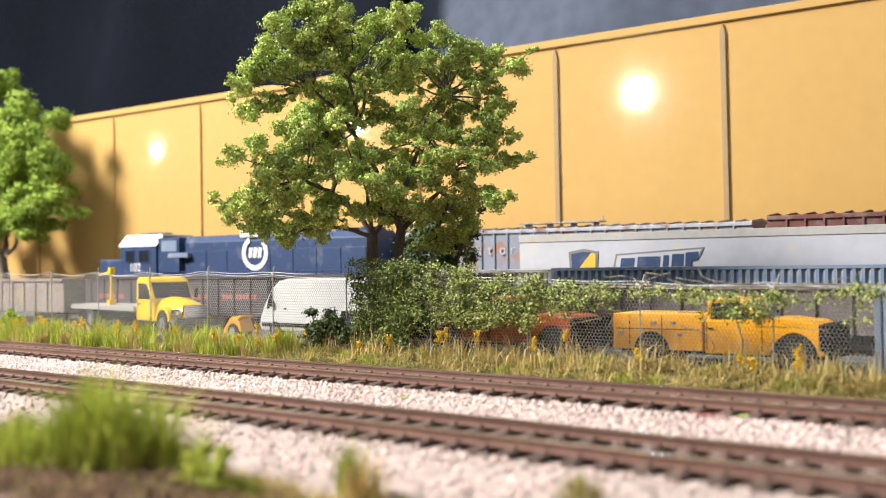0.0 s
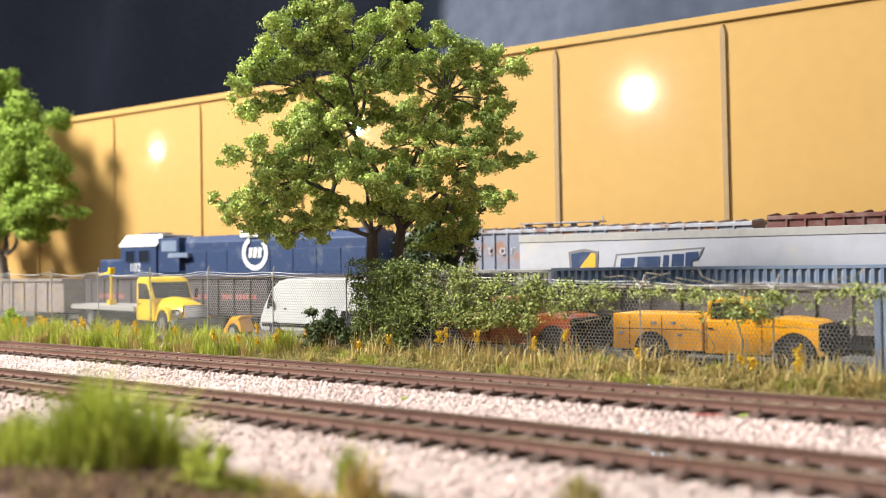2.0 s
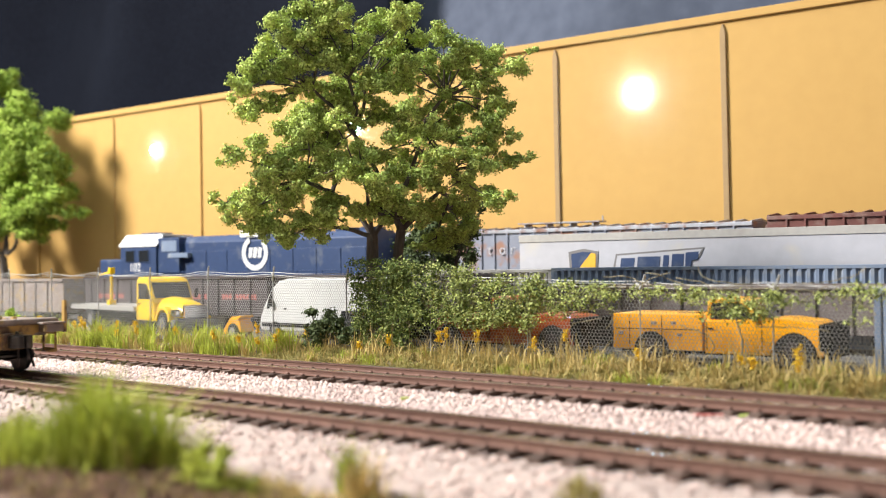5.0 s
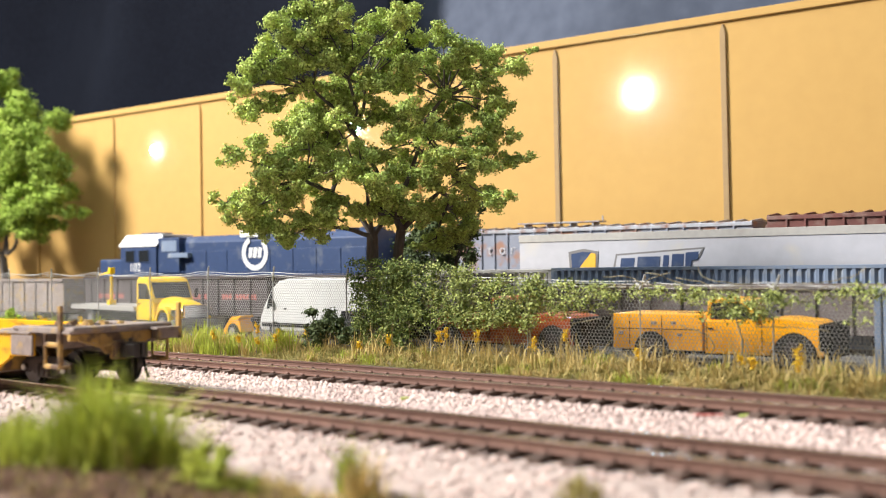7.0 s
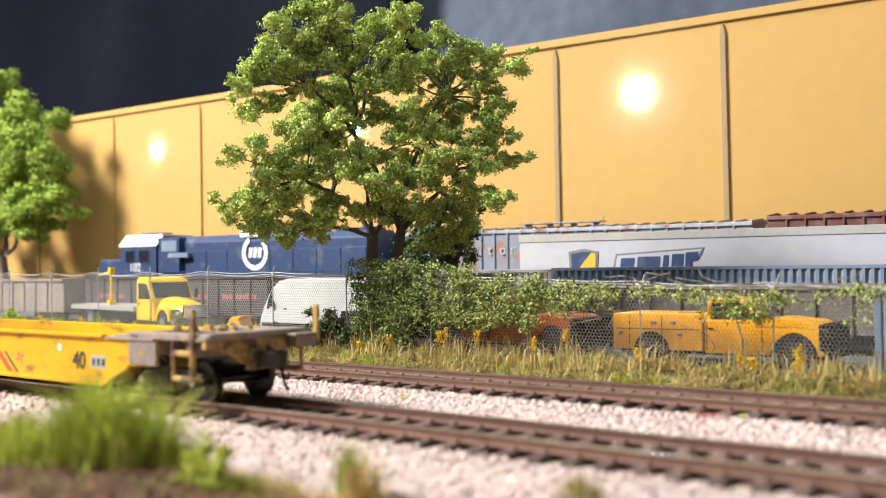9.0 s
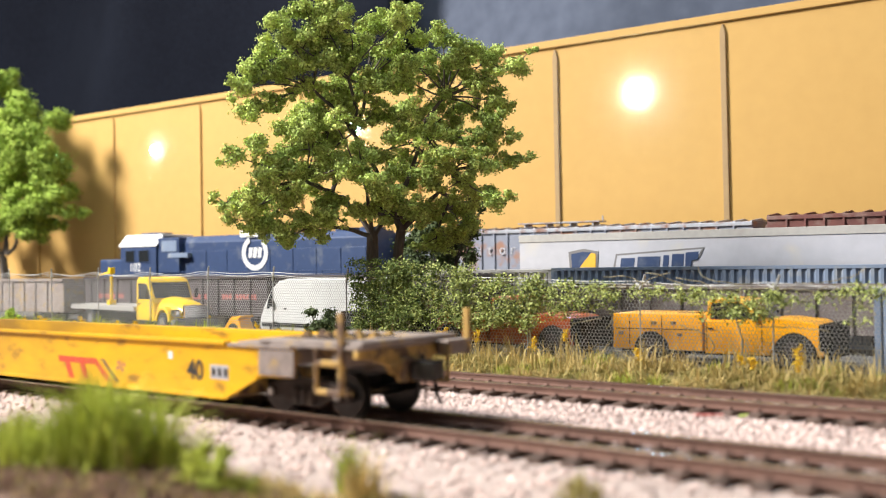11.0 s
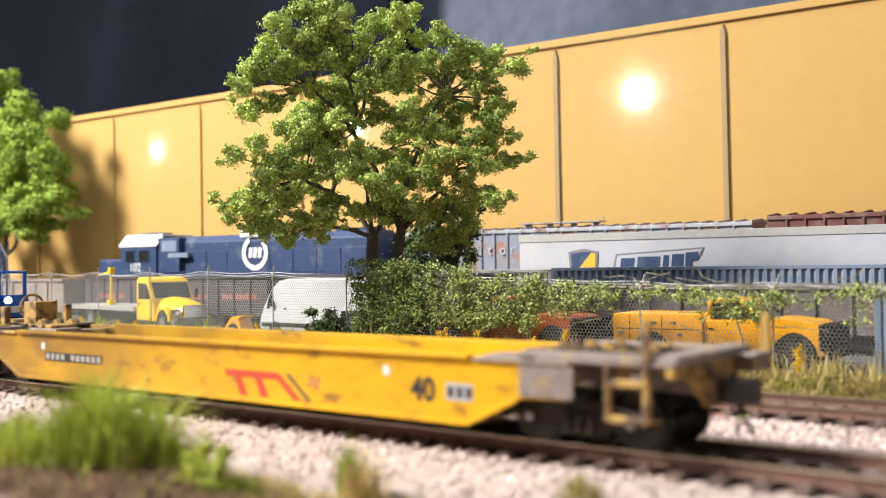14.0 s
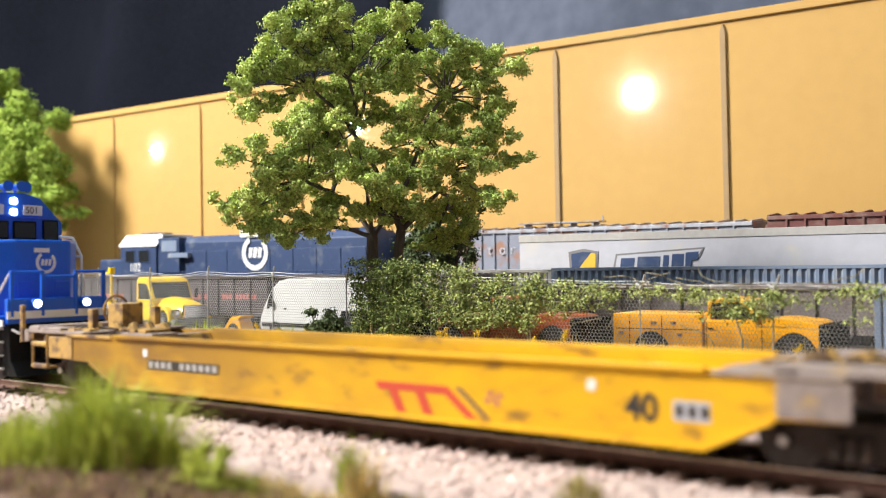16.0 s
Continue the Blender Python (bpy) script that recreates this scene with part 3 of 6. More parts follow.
# ---- undergrowth and the fence ----
def blades(name, x, y, z, height, width, lean, mat, parent=None, label="", category=""):
    """Grass blades, each bent once; arrays of roots and sizes."""
    n = len(x)
    a = rng.uniform(0, 6.3, n)
    d = np.stack([np.cos(a), np.sin(a), np.zeros(n)], -1)
    w = np.stack([-np.sin(a), np.cos(a), np.zeros(n)], -1) * (width * rng.uniform(0.7, 1.3, n))[:, None]
    root = np.stack([x, y, z], -1)
    b = (lean * rng.random(n) ** 1.3)[:, None]
    hgt = height[:, None]
    up = np.array([0, 0, 1.0])
    mid = root + up * hgt * 0.55 + d * b * hgt * 0.30
    tip = root + up * hgt * (1 - 0.25 * b) + d * b * hgt * 0.9
    v = np.stack([root - w, root + w, mid - w * 0.8, mid + w * 0.8, tip], 1).reshape(-1, 3)
    i = 5 * np.arange(n)[:, None]
    f = np.concatenate([i + (0, 1, 3), i + (0, 3, 2), i + (2, 3, 4)])
    ob = new(name, raw_mesh(name, v, f, mat))
    ob.parent = parent
    return tagged(ob, label, category, kind="stuff")


def verge(name, n, x0, x1, y0, y1, hmin, hmax, width, lean, mat, label, tuft):
    c = np.stack([rng.uniform(x0, x1, n // tuft + 1), y0 + (y1 - y0) * rng.random(n // tuft + 1) ** 0.8], -1)
    k = rng.integers(0, len(c), n)
    x, y = c[k, 0] + rng.normal(0, 1.5, n), np.clip(c[k, 1] + rng.normal(0, 1.3, n), 251, 292)
    size = rng.uniform(hmin, hmax, len(c))[k] * rng.uniform(0.55, 1.1, n)
    blades(name, x, y, ground_z(x, y) - 0.3, size, width, lean, mat, None, label, "grass")


verge("green_grass", 15000, -760, -285, 257, 281, 3.5, 13.5, 0.19, 1.2, M["green"], "lush green grass along the fence", 55)
verge("straw_grass", 6500, -760, -285, 256, 280, 3, 11, 0.16, 1.3, M["straw"], "dry straw stalks among green grass", 30)
verge("olive_grass", 19000, -300, -20, 255, 283, 1.4, 5.2, 0.19, 3.4, M["olive"], "low olive and straw matted grass by the fence", 70)
verge("dry_grass", 7500, -300, -20, 255, 284, 2.2, 7.2, 0.17, 3.0, M["straw"], "low dry straw grass along the rear track", 34)
verge("green_weeds", 3500, -300, -20, 257, 283, 2, 6.0, 0.16, 1.5, M["green"], "scattered green weeds in dry grass", 60)
verge("tall_dry_stalks", 1700, -300, -20, 260, 284, 6, 14.5, 0.2, 1.9, M["straw"], "tall bent dry grass stalks before the netting", 7)


def clump(name, x, y, spread, n, hmin, hmax, mat, label, lean=0.8, width=0.22):
    px, py = x + rng.normal(0, spread, n), y + rng.normal(0, spread * 0.7, n)
    taper = np.exp(-(((px - x) / spread) ** 2 + ((py - y) / (spread * 0.7)) ** 2) / 5)
    blades(name, px, py, ground_z(px, py) - 0.4, rng.uniform(hmin, hmax * 1.12, n) * (0.35 + 0.65 * taper), width, lean, mat, None, label, "grass")


clump("grass_clump", -142, 92.5, 4.8, 760, 7, 18.5, M["green"], "lush green grass clump before the tracks", 1.4)
clump("grass_clump", -134, 98, 3.4, 380, 6, 16, M["green"], "lush green grass clump before the tracks", 1.4)
clump("grass_clump", -152, 86, 3.4, 350, 4, 10, M["green"], "green grass clump on brown soil", 1.4)
clump("grass_clump", -165, 92, 3.0, 300, 4, 8, M["green"], "green grass clump on brown soil")
clump("straw_clump", -138, 94, 6, 70, 4, 10, M["straw"], "dry straw stalks among green grass")
clump("grass_tuft", -106.5, 113, 0.9, 90, 6, 11, M["green"], "small green grass tuft in pale ballast")
clump("grass_tuft", -103, 112, 1.8, 110, 5, 9.5, M["straw"], "small dry grass tuft in pale ballast")
clump("grass_tuft", -76, 131, 1.8, 90, 3, 5.5, M["olive"], "small olive grass tuft in pale ballast")
clump("straw_clump", -112, 101, 7, 420, 1.5, 4, M["straw"], "low dry straw on sandy soil")
clump("straw_clump", -92, 108, 7, 200, 1.5, 3.2, M["olive"], "low olive weeds on sandy soil")


def turf(name, n, x0, x1, y0, y1, h0, h1, mat, label):
    x, y = rng.uniform(x0, x1, n), rng.uniform(y0, y1, n)
    blades(name, x, y, ground_z(x, y) - 0.3, rng.uniform(h0, h1, n), 0.22, 2.2, mat, None, label, "ground cover")


turf("brown_turf", 5200, -190, -104, 72, 104, 0.8, 2.4, M["turf"], "matted brown dead turf on the soil")
turf("straw_litter", 350, -190, -98, 72, 106, 0.8, 2.6, M["straw"], "scattered straw litter on brown soil")
turf("green_litter", 500, -190, -104, 72, 102, 0.8, 2.6, M["olive"], "scattered olive moss on brown soil")
turf("tan_litter", 2600, -112, -70, 84, 112, 0.5, 1.6, M["straw"], "pale tan ground cover beside the ballast")


def leafy(name, x, y, z, pads, mat, size, per, label, category="bush", seed=3, flat=0.9):
    ob = thing(name, x, y, z, label, category)
    crown = new("foliage", foliage("foliage", pads, mat, size, per, flat, seed))
    crown.parent = ob
    tagged(crown, kind="stuff")
    bm = bmesh.new()
    for px, py, pz, r in pads:
        rod(bm, (0, 0, -1.0), (px, py, pz), 0.55, 0.2, 5)
    part("stem", bm, M["bark"], ob)
    return ob


leafy("low_bush", -113.5, 92, -0.6, [(0, 0, 1.8, 3.0), (-3.8, 0, 2.4, 2.8), (-4.9, 1, 4.6, 1.8), (3.3, 0, 2.0, 2.8), (5.6, 0.5, 1.2, 2.2), (0.5, 1, 5.0, 2.0), (-1.8, -1, 4.4, 1.8), (2.8, -1, 4.4, 1.6), (-6.0, 0, 1.2, 2.0), (-3, 1.5, 5.8, 1.3), (1.6, 1.2, 6.3, 1.2)],
      M["green"], 0.5, 46, "low yellow-green bush on brown soil")
leafy("bright_bush", -502, 276, 0, [(0, 0, 6, 4), (-4, 0, 9, 3.5), (3, 0, 9.5, 3), (-7, 1, 6, 3.5), (0, 0, 11, 2.5)], M["leaf_far"], 0.6, 40, "bright yellow-green bush beside the fence")
leafy("dark_bush", -275, 276.5, 0, [(0, 0, 10, 4.2), (-4, 0, 14, 3.0), (3, 1, 14, 3.2), (1, 0, 5, 4.5), (8, 0, 7, 4.2), (-5, 1, 8, 3.4), (9, 1, 11, 3), (-1, 0, 3, 4), (14, 0, 5, 4), (-6, 0, 4, 3), (5, 0, 11, 4), (17, 1, 9, 3)],
      M["bush"], 0.55, 44, "small dark green bush beside the netting")
leafy("dark_tree", -270, 343, 0, [(0, 0, 44, 8), (9, 0, 41, 7), (-9, 2, 45, 8), (14, 2, 48, 5), (-16, 0, 40, 7), (4, 3, 34, 7), (-8, 0, 32, 8), (18, 0, 37, 5), (-2, 0, 52, 6), (19, 0, 52, 4.5), (19, 2, 45, 4.5), (20, 0, 59, 4), (26, 0, 58, 3)], M["bush"], 0.7, 34, "dark green sapling behind the fence", "tree", 8)


def make_flowers():
    spots = [(-300, 268), (-292, 272), (-287, 266), (-236, 272), (-246, 266), (-207, 266), (-210, 275), (-197, 272), (-171, 267), (-163, 274), (-133, 268), (-97, 262), (-90, 268), (-86, 262),
             (-425, 268), (-400, 270), (-452, 266), (-486, 268), (-505, 270), (-376, 264), (-441, 274), (-282, 276), (-104, 272), (-470, 264), (-462, 270), (-413, 263), (-408, 268), (-390, 263), (-384, 269), (-350, 266), (-322, 264), (-520, 264), (-305, 262), (-296, 264)]
    for x, y in spots:
        z = float(ground_z(np.array([float(x)]), np.array([float(y)]))[0])
        fl = thing("yellow_wildflower", x, y, z, "tall yellow wildflower spike in dry grass", "flower", group="yellow wildflowers along the fence")
        hgt, lean = rnd.uniform(7, 12.5), rnd.uniform(-2.5, 2.5)
        bm = bmesh.new()
        rod(bm, (0, 0, -0.5), (lean, 0, hgt), 0.16, 0.1, 5)
        part("stalk", bm, M["olive"], fl)
        pads = [(lean * t, 0, hgt * t, rnd.uniform(0.6, 1.15)) for t in (0.72, 0.8, 0.88, 0.96)]
        ob = new("blossom", foliage("blossom", pads, M["flower"], 0.32, 10, 1.0, rnd.randint(0, 999)))
        ob.parent = fl


make_flowers()


def fence_top(x):
    return 28.6 - 5.0 * min(1, max(0, (x + 330) / 200))


def scrap(name, x, y, z, dx, dy, r, mat, label):
    bm = bmesh.new()
    rod(bm, (-dx, -dy, 0), (dx, dy, 0.4), r, r * 0.6, 6)
    rod(bm, (0, 0, 0.1), (dx * 0.4, -dy * 1.2, 0.5), r * 0.8, r * 0.4, 6)
    ob = new(name, mesh_of(name, bm, mat))
    ob.location = (x * U, y * U, z * U)
    tagged(ob, label, "litter")


scrap("red_scrap", -91, 215, -2.6, 3.2, 1.0, 0.35, M["faded_red"], "faded red scrap lying on the ballast")
scrap("green_twig", -168, 200, -2.6, 0.9, 0.5, 0.4, M["leaf"], "small green twig lying on the ballast")
scrap("green_twig", -84, 218, -2.6, 0.8, 0.6, 0.4, M["leaf"], "small green twig lying on the ballast")


def make_fence():
    fence = thing("wire_fence", 0, FENCE_Y, 0, "grey wire netting fence with barbed wire on leaning arms", "fence")
    posts = [-98.8 + 41.3 * k for k in range(-16, 4)]
    for x in posts:
        t = fence_top(x)
        bm = bmesh.new()
        rod(bm, (x, 0, -2), (x, 0, t + 0.5), 0.24, n=8)
        post = part("post", bm, M["netting"], fence)
        bm = bmesh.new()
        rod(bm, (x, 0, t - 0.6), (x + 2.6, -1.6, t + 4.8), 0.5, 0.36, 6)
        rod(bm, (x + 0.6, 0, t + 0.6), (x - 1.8, 1.2, t + 2.2), 0.4, 0.3, 6)
        part("wire_arm", bm, M["wire"], post, "pale leaning barbed wire arm")
    # hexagonal netting
    a = 0.70
    segs = []
    dx, dz = a * math.sqrt(3), a * 1.5
    x0, x1 = -760, 30
    for r in range(int(30 / dz)):
        for c in range(int((x1 - x0) / dx)):
            cx, cz = x0 + c * dx + (r % 2) * dx / 2, 0.3 + r * dz
            if cz > fence_top(cx):
                continue
            p = [(cx + a * math.cos(radians(60 * k + 30)), cz + a * math.sin(radians(60 * k + 30))) for k in (0, 1, 2, 3)]
            segs += [(*p[0], *p[1]), (*p[1], *p[2]), (*p[2], *p[3])]
    s = np.array(segs)
    wave = lambda x, z: 0.5 * np.sin(x / 19.0) * np.sin(z / 9.0) + 0.25 * np.sin(x / 6.0 + z / 4)
    p = np.stack([s[:, 0], wave(s[:, 0], s[:, 1]), s[:, 1]], -1)
    q = np.stack([s[:, 2], wave(s[:, 2], s[:, 3]), s[:, 3]], -1)
    t = (q - p) / np.linalg.norm(q - p, axis=1, keepdims=True)
    side = np.stack([-t[:, 2], np.zeros(len(t)), t[:, 0]], -1) * 0.085
    deep = np.array([0, 0.08, 0])
    v = np.stack([p + side, p - side * 0.5 + deep, p - side * 0.5 - deep, q + side, q - side * 0.5 + deep, q - side * 0.5 - deep], 1).reshape(-1, 3)
    i = 6 * np.arange(len(p))[:, None]
    f = np.concatenate([i + (0, 1, 4), i + (0, 4, 3), i + (1, 2, 5), i + (1, 5, 4), i + (2, 0, 3), i + (2, 3, 5)])
    ob = new("netting", raw_mesh("netting", v, f, M["netting"]))
    ob.parent = fence
    tagged(ob, "fine grey hexagonal netting", kind="stuff")
    for k, (oy, oz) in enumerate(((-0.5, 1.0), (-1.1, 1.9), (-1.6, 2.9))):
        bm = bmesh.new()
        pts = []
        for j in range(81):
            x = -770 + 10 * j
            ph = ((x + 98.8) % 41.3) / 41.3
            pts.append((x, oy, fence_top(x) + oz - (0.7 + 0.5 * k) * math.sin(math.pi * ph) * (0.6 + 0.5 * math.sin(x / 60 + k))))
        tube(bm, pts, 0.13)
        part("barbed_wire", bm, M["wire"], fence, "sagging pale strand of barbed wire")


make_fence()


def make_ivy():
    ivy = thing("climbing_vine", -160, FENCE_Y - 1, 0, "pale green climbing vine smothering the wire fence", "vine")
    spans = [(-259, -230, 2, 35.5, 7800, 38), (-240, -204, 13, 33.5, 5400, 38), (-230, -208, 8, 16, 260, 30), (-208, -174, 12, 29.5, 5200, 40), (-214, -178, 9.5, 18, 2200, 42), (-176, -160, 14, 20, 300, 35),
             (-178, -148, 16.5, 27.5, 2100, 50), (-150, -118, 20.5, 25.4, 800, 50), (-126, -96, 14.5, 24.2, 1900, 62), (-98, -84, 18.5, 24, 300, 40), (-88, -66, 21, 26.5, 520, 45), (-78, -73, 12, 25, 130, 30), (-66, -20, 24, 29, 500, 40)]
    P = []
    for x0, x1, z0, z1, n, lump in spans:
        n = int(n * 1.5)
        k = max(4, n // lump)
        c = np.stack([rng.uniform(x0, x1, k), rng.normal(-1.6, 1.5, k), rng.uniform(z0 + 1, z1 - 1, k)], -1)
        i = rng.integers(0, k, n)
        P.append((c[i] + rng.normal(0, 1, (n, 3)) * (1.15, 1.2, 0.85) + (160, 0, 0))[: int(n * (0.95 if x1 < -200 else 0.66))])
    c = np.concatenate(P)
    n = len(c)
    g = np.random.default_rng(31)
    # heart-shaped leaves of six corners that hang outwards from the netting
    nrm = g.normal(0, 0.85, (n, 3)) + (0, -0.75, 0.75)
    nrm /= np.linalg.norm(nrm, axis=1, keepdims=True)
    u = np.cross(nrm, g.normal(0, 1, (n, 3)) + (1.2, 0, 0))
    u /= np.linalg.norm(u, axis=1, keepdims=True)
    w = np.cross(nrm, u)
    s = (g.uniform(0.26, 0.66, n))[:, None]
    v = np.stack([c, c + u * s * 0.15 + w * s * 0.55 + nrm * s * 0.15, c + u * s * 0.75 + w * s * 0.55 + nrm * s * 0.12, c + u * s * 1.45 - nrm * s * 0.15,
                  c + u * s * 0.75 - w * s * 0.55 + nrm * s * 0.12, c + u * s * 0.15 - w * s * 0.55 + nrm * s * 0.15], 1).reshape(-1, 3)
    i = 6 * np.arange(n)[:, None]
    f = np.concatenate([i + (0, 1, 2, 3), i + (0, 3, 4, 5)])
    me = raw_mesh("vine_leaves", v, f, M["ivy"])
    me.materials.append(M["ivy_shade"])
    # painted shade: most leaves at the left end take the darker copy
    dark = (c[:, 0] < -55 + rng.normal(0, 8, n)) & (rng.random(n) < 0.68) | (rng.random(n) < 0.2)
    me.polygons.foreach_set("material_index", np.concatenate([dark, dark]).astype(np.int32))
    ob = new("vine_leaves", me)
    ob.parent = ivy
    tagged(ob, "small pale green leaves", kind="stuff")
    for _ in range(34):
        x, z = rnd.uniform(-98, 92), rnd.uniform(10, 27)
        bm = bmesh.new()
        pts, heading = [], rnd.choice((0, math.pi)) + rnd.uniform(-0.5, 0.5)
        for j in range(9):
            pts.append((x, rnd.uniform(-2.2, -0.6), max(0.5, z)))
            heading += rnd.uniform(-0.5, 0.5)
            x, z = x + 2.6 * math.cos(heading), z + 1.6 * math.sin(heading)
        pipe(bm, pts, 0.15, 5)
        part("vine_stem", bm, M["stem"], ivy)
    for x, top in ((-90, 30), (-72, 28), (-20, 26), (52, 24), (-84, 30), (-80, 29)):
        bm = bmesh.new()
        pipe(bm, [(x, 0, -1), (x + 1, -1, top * 0.4), (x - 1.5, -1, top * 0.75), (x + 1, -1, top)], 0.28, 6)
        part("vine_stem", bm, M["stem"], ivy)


make_ivy()


# ---- vehicles ----
def wheel(parent, x, y, r, w, rim_mat):
    """A tyre with its rim, the outer face towards -y."""
    bm = bmesh.new()
    s = -1 if y < 0 else 1
    rod(bm, (x, y - w / 2, r), (x, y + w / 2, r), r, n=20)
    bmesh.ops.bevel(bm, geom=[e for e in bm.edges if abs(e.verts[0].co.y - e.verts[1].co.y) < 1e-6], offset=w * 0.16, segments=2, affect="EDGES")
    tyre = part("tyre", bm, M["tyre"], parent)
    bm = bmesh.new()
    rod(bm, (x, y + s * w * 0.42, r), (x, y + s * w * 0.53, r), r * 0.58, r * 0.5, n=16)
    rod(bm, (x, y + s * w * 0.5, r), (x, y + s * w * 0.6, r), r * 0.2, n=8)
    part("rim", bm, rim_mat, tyre)


def arch_side(x0, x1, z0, top, arches, r):
    """A side outline with half-round wheel cut-outs along the lower edge; top is the upper edge from right to left."""
    pts = [(x0, z0)]
    for c in arches:
        for k in range(9):
            a = math.pi - math.pi * k / 8
            pts.append((c + r * math.cos(a), z0 + r * 0.95 * math.sin(a)))
    pts.append((x1, z0))
    return pts + top


def make_pickup(x, y, z, paint, label, rear, service, rz=0.0, guard=False):
    pk = thing("pickup_truck", x, y, z, label, "pickup truck", rz)
    hw = 11.3
    bm = bmesh.new()
    prism(bm, arch_side(-5.2, 29.8, 4.4, [(30.4, 6.5), (30.2, 11.8), (29.2, 13.2), (26.4, 14.4), (18, 15.3), (13.2, 15.2), (-5.2, 14.4)], [21.5], 6.7), -hw, hw, 0.35)
    body = part("cab_body", bm, M[paint], pk)
    bm = bmesh.new()
    prism(bm, [(-5.0, 14.3), (13.0, 14.3), (6.8, 20.6), (4.5, 21.3), (-3.0, 21.3), (-4.6, 20.4)], -hw + 1.2, hw - 1.2, 0.5)
    part("cab_roof", bm, M[paint], pk)
    for s in (-1, 1):
        for x0, x1, x2, x3 in ((-3.6, 10.4, 5.8, -3.2),):
            bm = bmesh.new()
            prism(bm, [(x0, 14.9), (x1, 14.9), (x2, 19.9), (x3, 19.9)], s * (hw - 1.15) - 0.12, s * (hw - 1.15) + 0.12)
            part("side_window", bm, M["glass"], pk)
        bm = bmesh.new()
        box(bm, 9.6, 11.2, s * (hw + 0.2) - 0.9, s * (hw + 0.2) + 0.9, 14.6, 17.0, 0.3)
        part("mirror", bm, M["black"], pk)
        for dx in (-3.0,):
            bm = bmesh.new()
            box(bm, dx - 1.1, dx + 0.6, s * hw - 0.25, s * hw + 0.25, 11.6, 12.3, 0.1)
            part("door_handle", bm, M["black"], pk)
        bm = bmesh.new()
        for dx in (-4.6, 12.2):
            box(bm, dx - 0.09, dx + 0.09, s * hw - 0.1, s * hw + 0.1, 5.4, 14.2)
        part("door_gap", bm, M["black"], pk)
        bm = bmesh.new()
        box(bm, 28.2, 30.8, s * 9.4 - 1.5, s * 9.4 + 1.5, 8.0, 11.2, 0.3)
        part("headlight", bm, M["chrome"], pk)
    bm = bmesh.new()
    prism(bm, [(12.9, 14.7), (13.3, 14.6), (7.2, 20.5), (6.8, 20.5)], -hw + 2.0, hw - 2.0)
    part("windscreen", bm, M["glass"], pk)
    bm = bmesh.new()
    box(bm, 29.8, 31.0, -7.6, 7.6, 6.8, 11.6, 0.3)
    for k in range(4):
        box(bm, 30.9, 31.2, -7.2, 7.2, 7.4 + k, 7.8 + k)
    part("grille", bm, M["black"], pk)
    bm = bmesh.new()
    box(bm, 29.6, 32.4, -hw, hw, 3.6, 6.6, 0.4)
    part("front_bumper", bm, M["black"], pk)
    if guard:
        bm = bmesh.new()
        box(bm, 28.4, 32.6, -hw - 0.3, hw + 0.3, 6.0, 13.9, 0.6)
        part("front_guard", bm, M["black"], pk, "black front cover")
    bm = bmesh.new()
    top = 16.3 if service else 14.2
    prism(bm, arch_side(rear, -5.8, 5.0, [(-5.8, top), (rear, top)], [-22.4], 5.9), -hw - 0.5, hw + 0.5, 0.3)
    bed = part("service_body" if service else "bed", bm, M[paint], pk)
    for s in (-1, 1):
        bm = bmesh.new()
        for dx in (-29.6, -18.8):
            if dx > rear:
                box(bm, dx - 0.1, dx + 0.1, s * (hw + 0.5) - 0.08, s * (hw + 0.5) + 0.08, 6, top - 0.5)
        box(bm, rear + 1, -6.4, s * (hw + 0.5) - 0.08, s * (hw + 0.5) + 0.08, 11.4, 11.6)
        part("compartment_gap", bm, M["black"], bed)
        for dx, dz in ((-32.5, 9.6), (-21.5, 12.9), (-15, 13.0), (-13.0, 9.3)):
            if dx > rear:
                bm = bmesh.new()
                box(bm, dx - 0.9, dx + 0.9, s * (hw + 0.55) - 0.18, s * (hw + 0.55) + 0.18, dz, dz + 1.0, 0.1)
                part("latch", bm, M["chrome"], bed)
    bm = bmesh.new()
    box(bm, rear + 1, 29, -7, 7, 3.4, 5.4)
    rod(bm, (-22.4, -9, 4.6), (-22.4, 9, 4.6), 0.8)
    rod(bm, (21.5, -9, 5.6), (21.5, 9, 5.6), 0.8)
    part("chassis", bm, M["black"], pk)
    for wx in (-22.4, 21.5):
        for s in (-1, 1):
            wheel(pk, wx, s * (hw - 1.0), 5.7, 3.2, M["dark_car"])
    return pk


make_pickup(-120.0, 303.5, -0.1, "orange", "orange pickup truck with utility bed parked behind the fence", -35.3, True, 4.5, True)
make_pickup(-258.0, 312.0, -0.1, "black", "black pickup truck mostly hidden by the vine", -28.0, False, 1.0)
make_pickup(-202.0, 305.0, -0.1, "rust_orange", "red-orange pickup truck half hidden behind the vine", -28.0, False, 1.0, True)


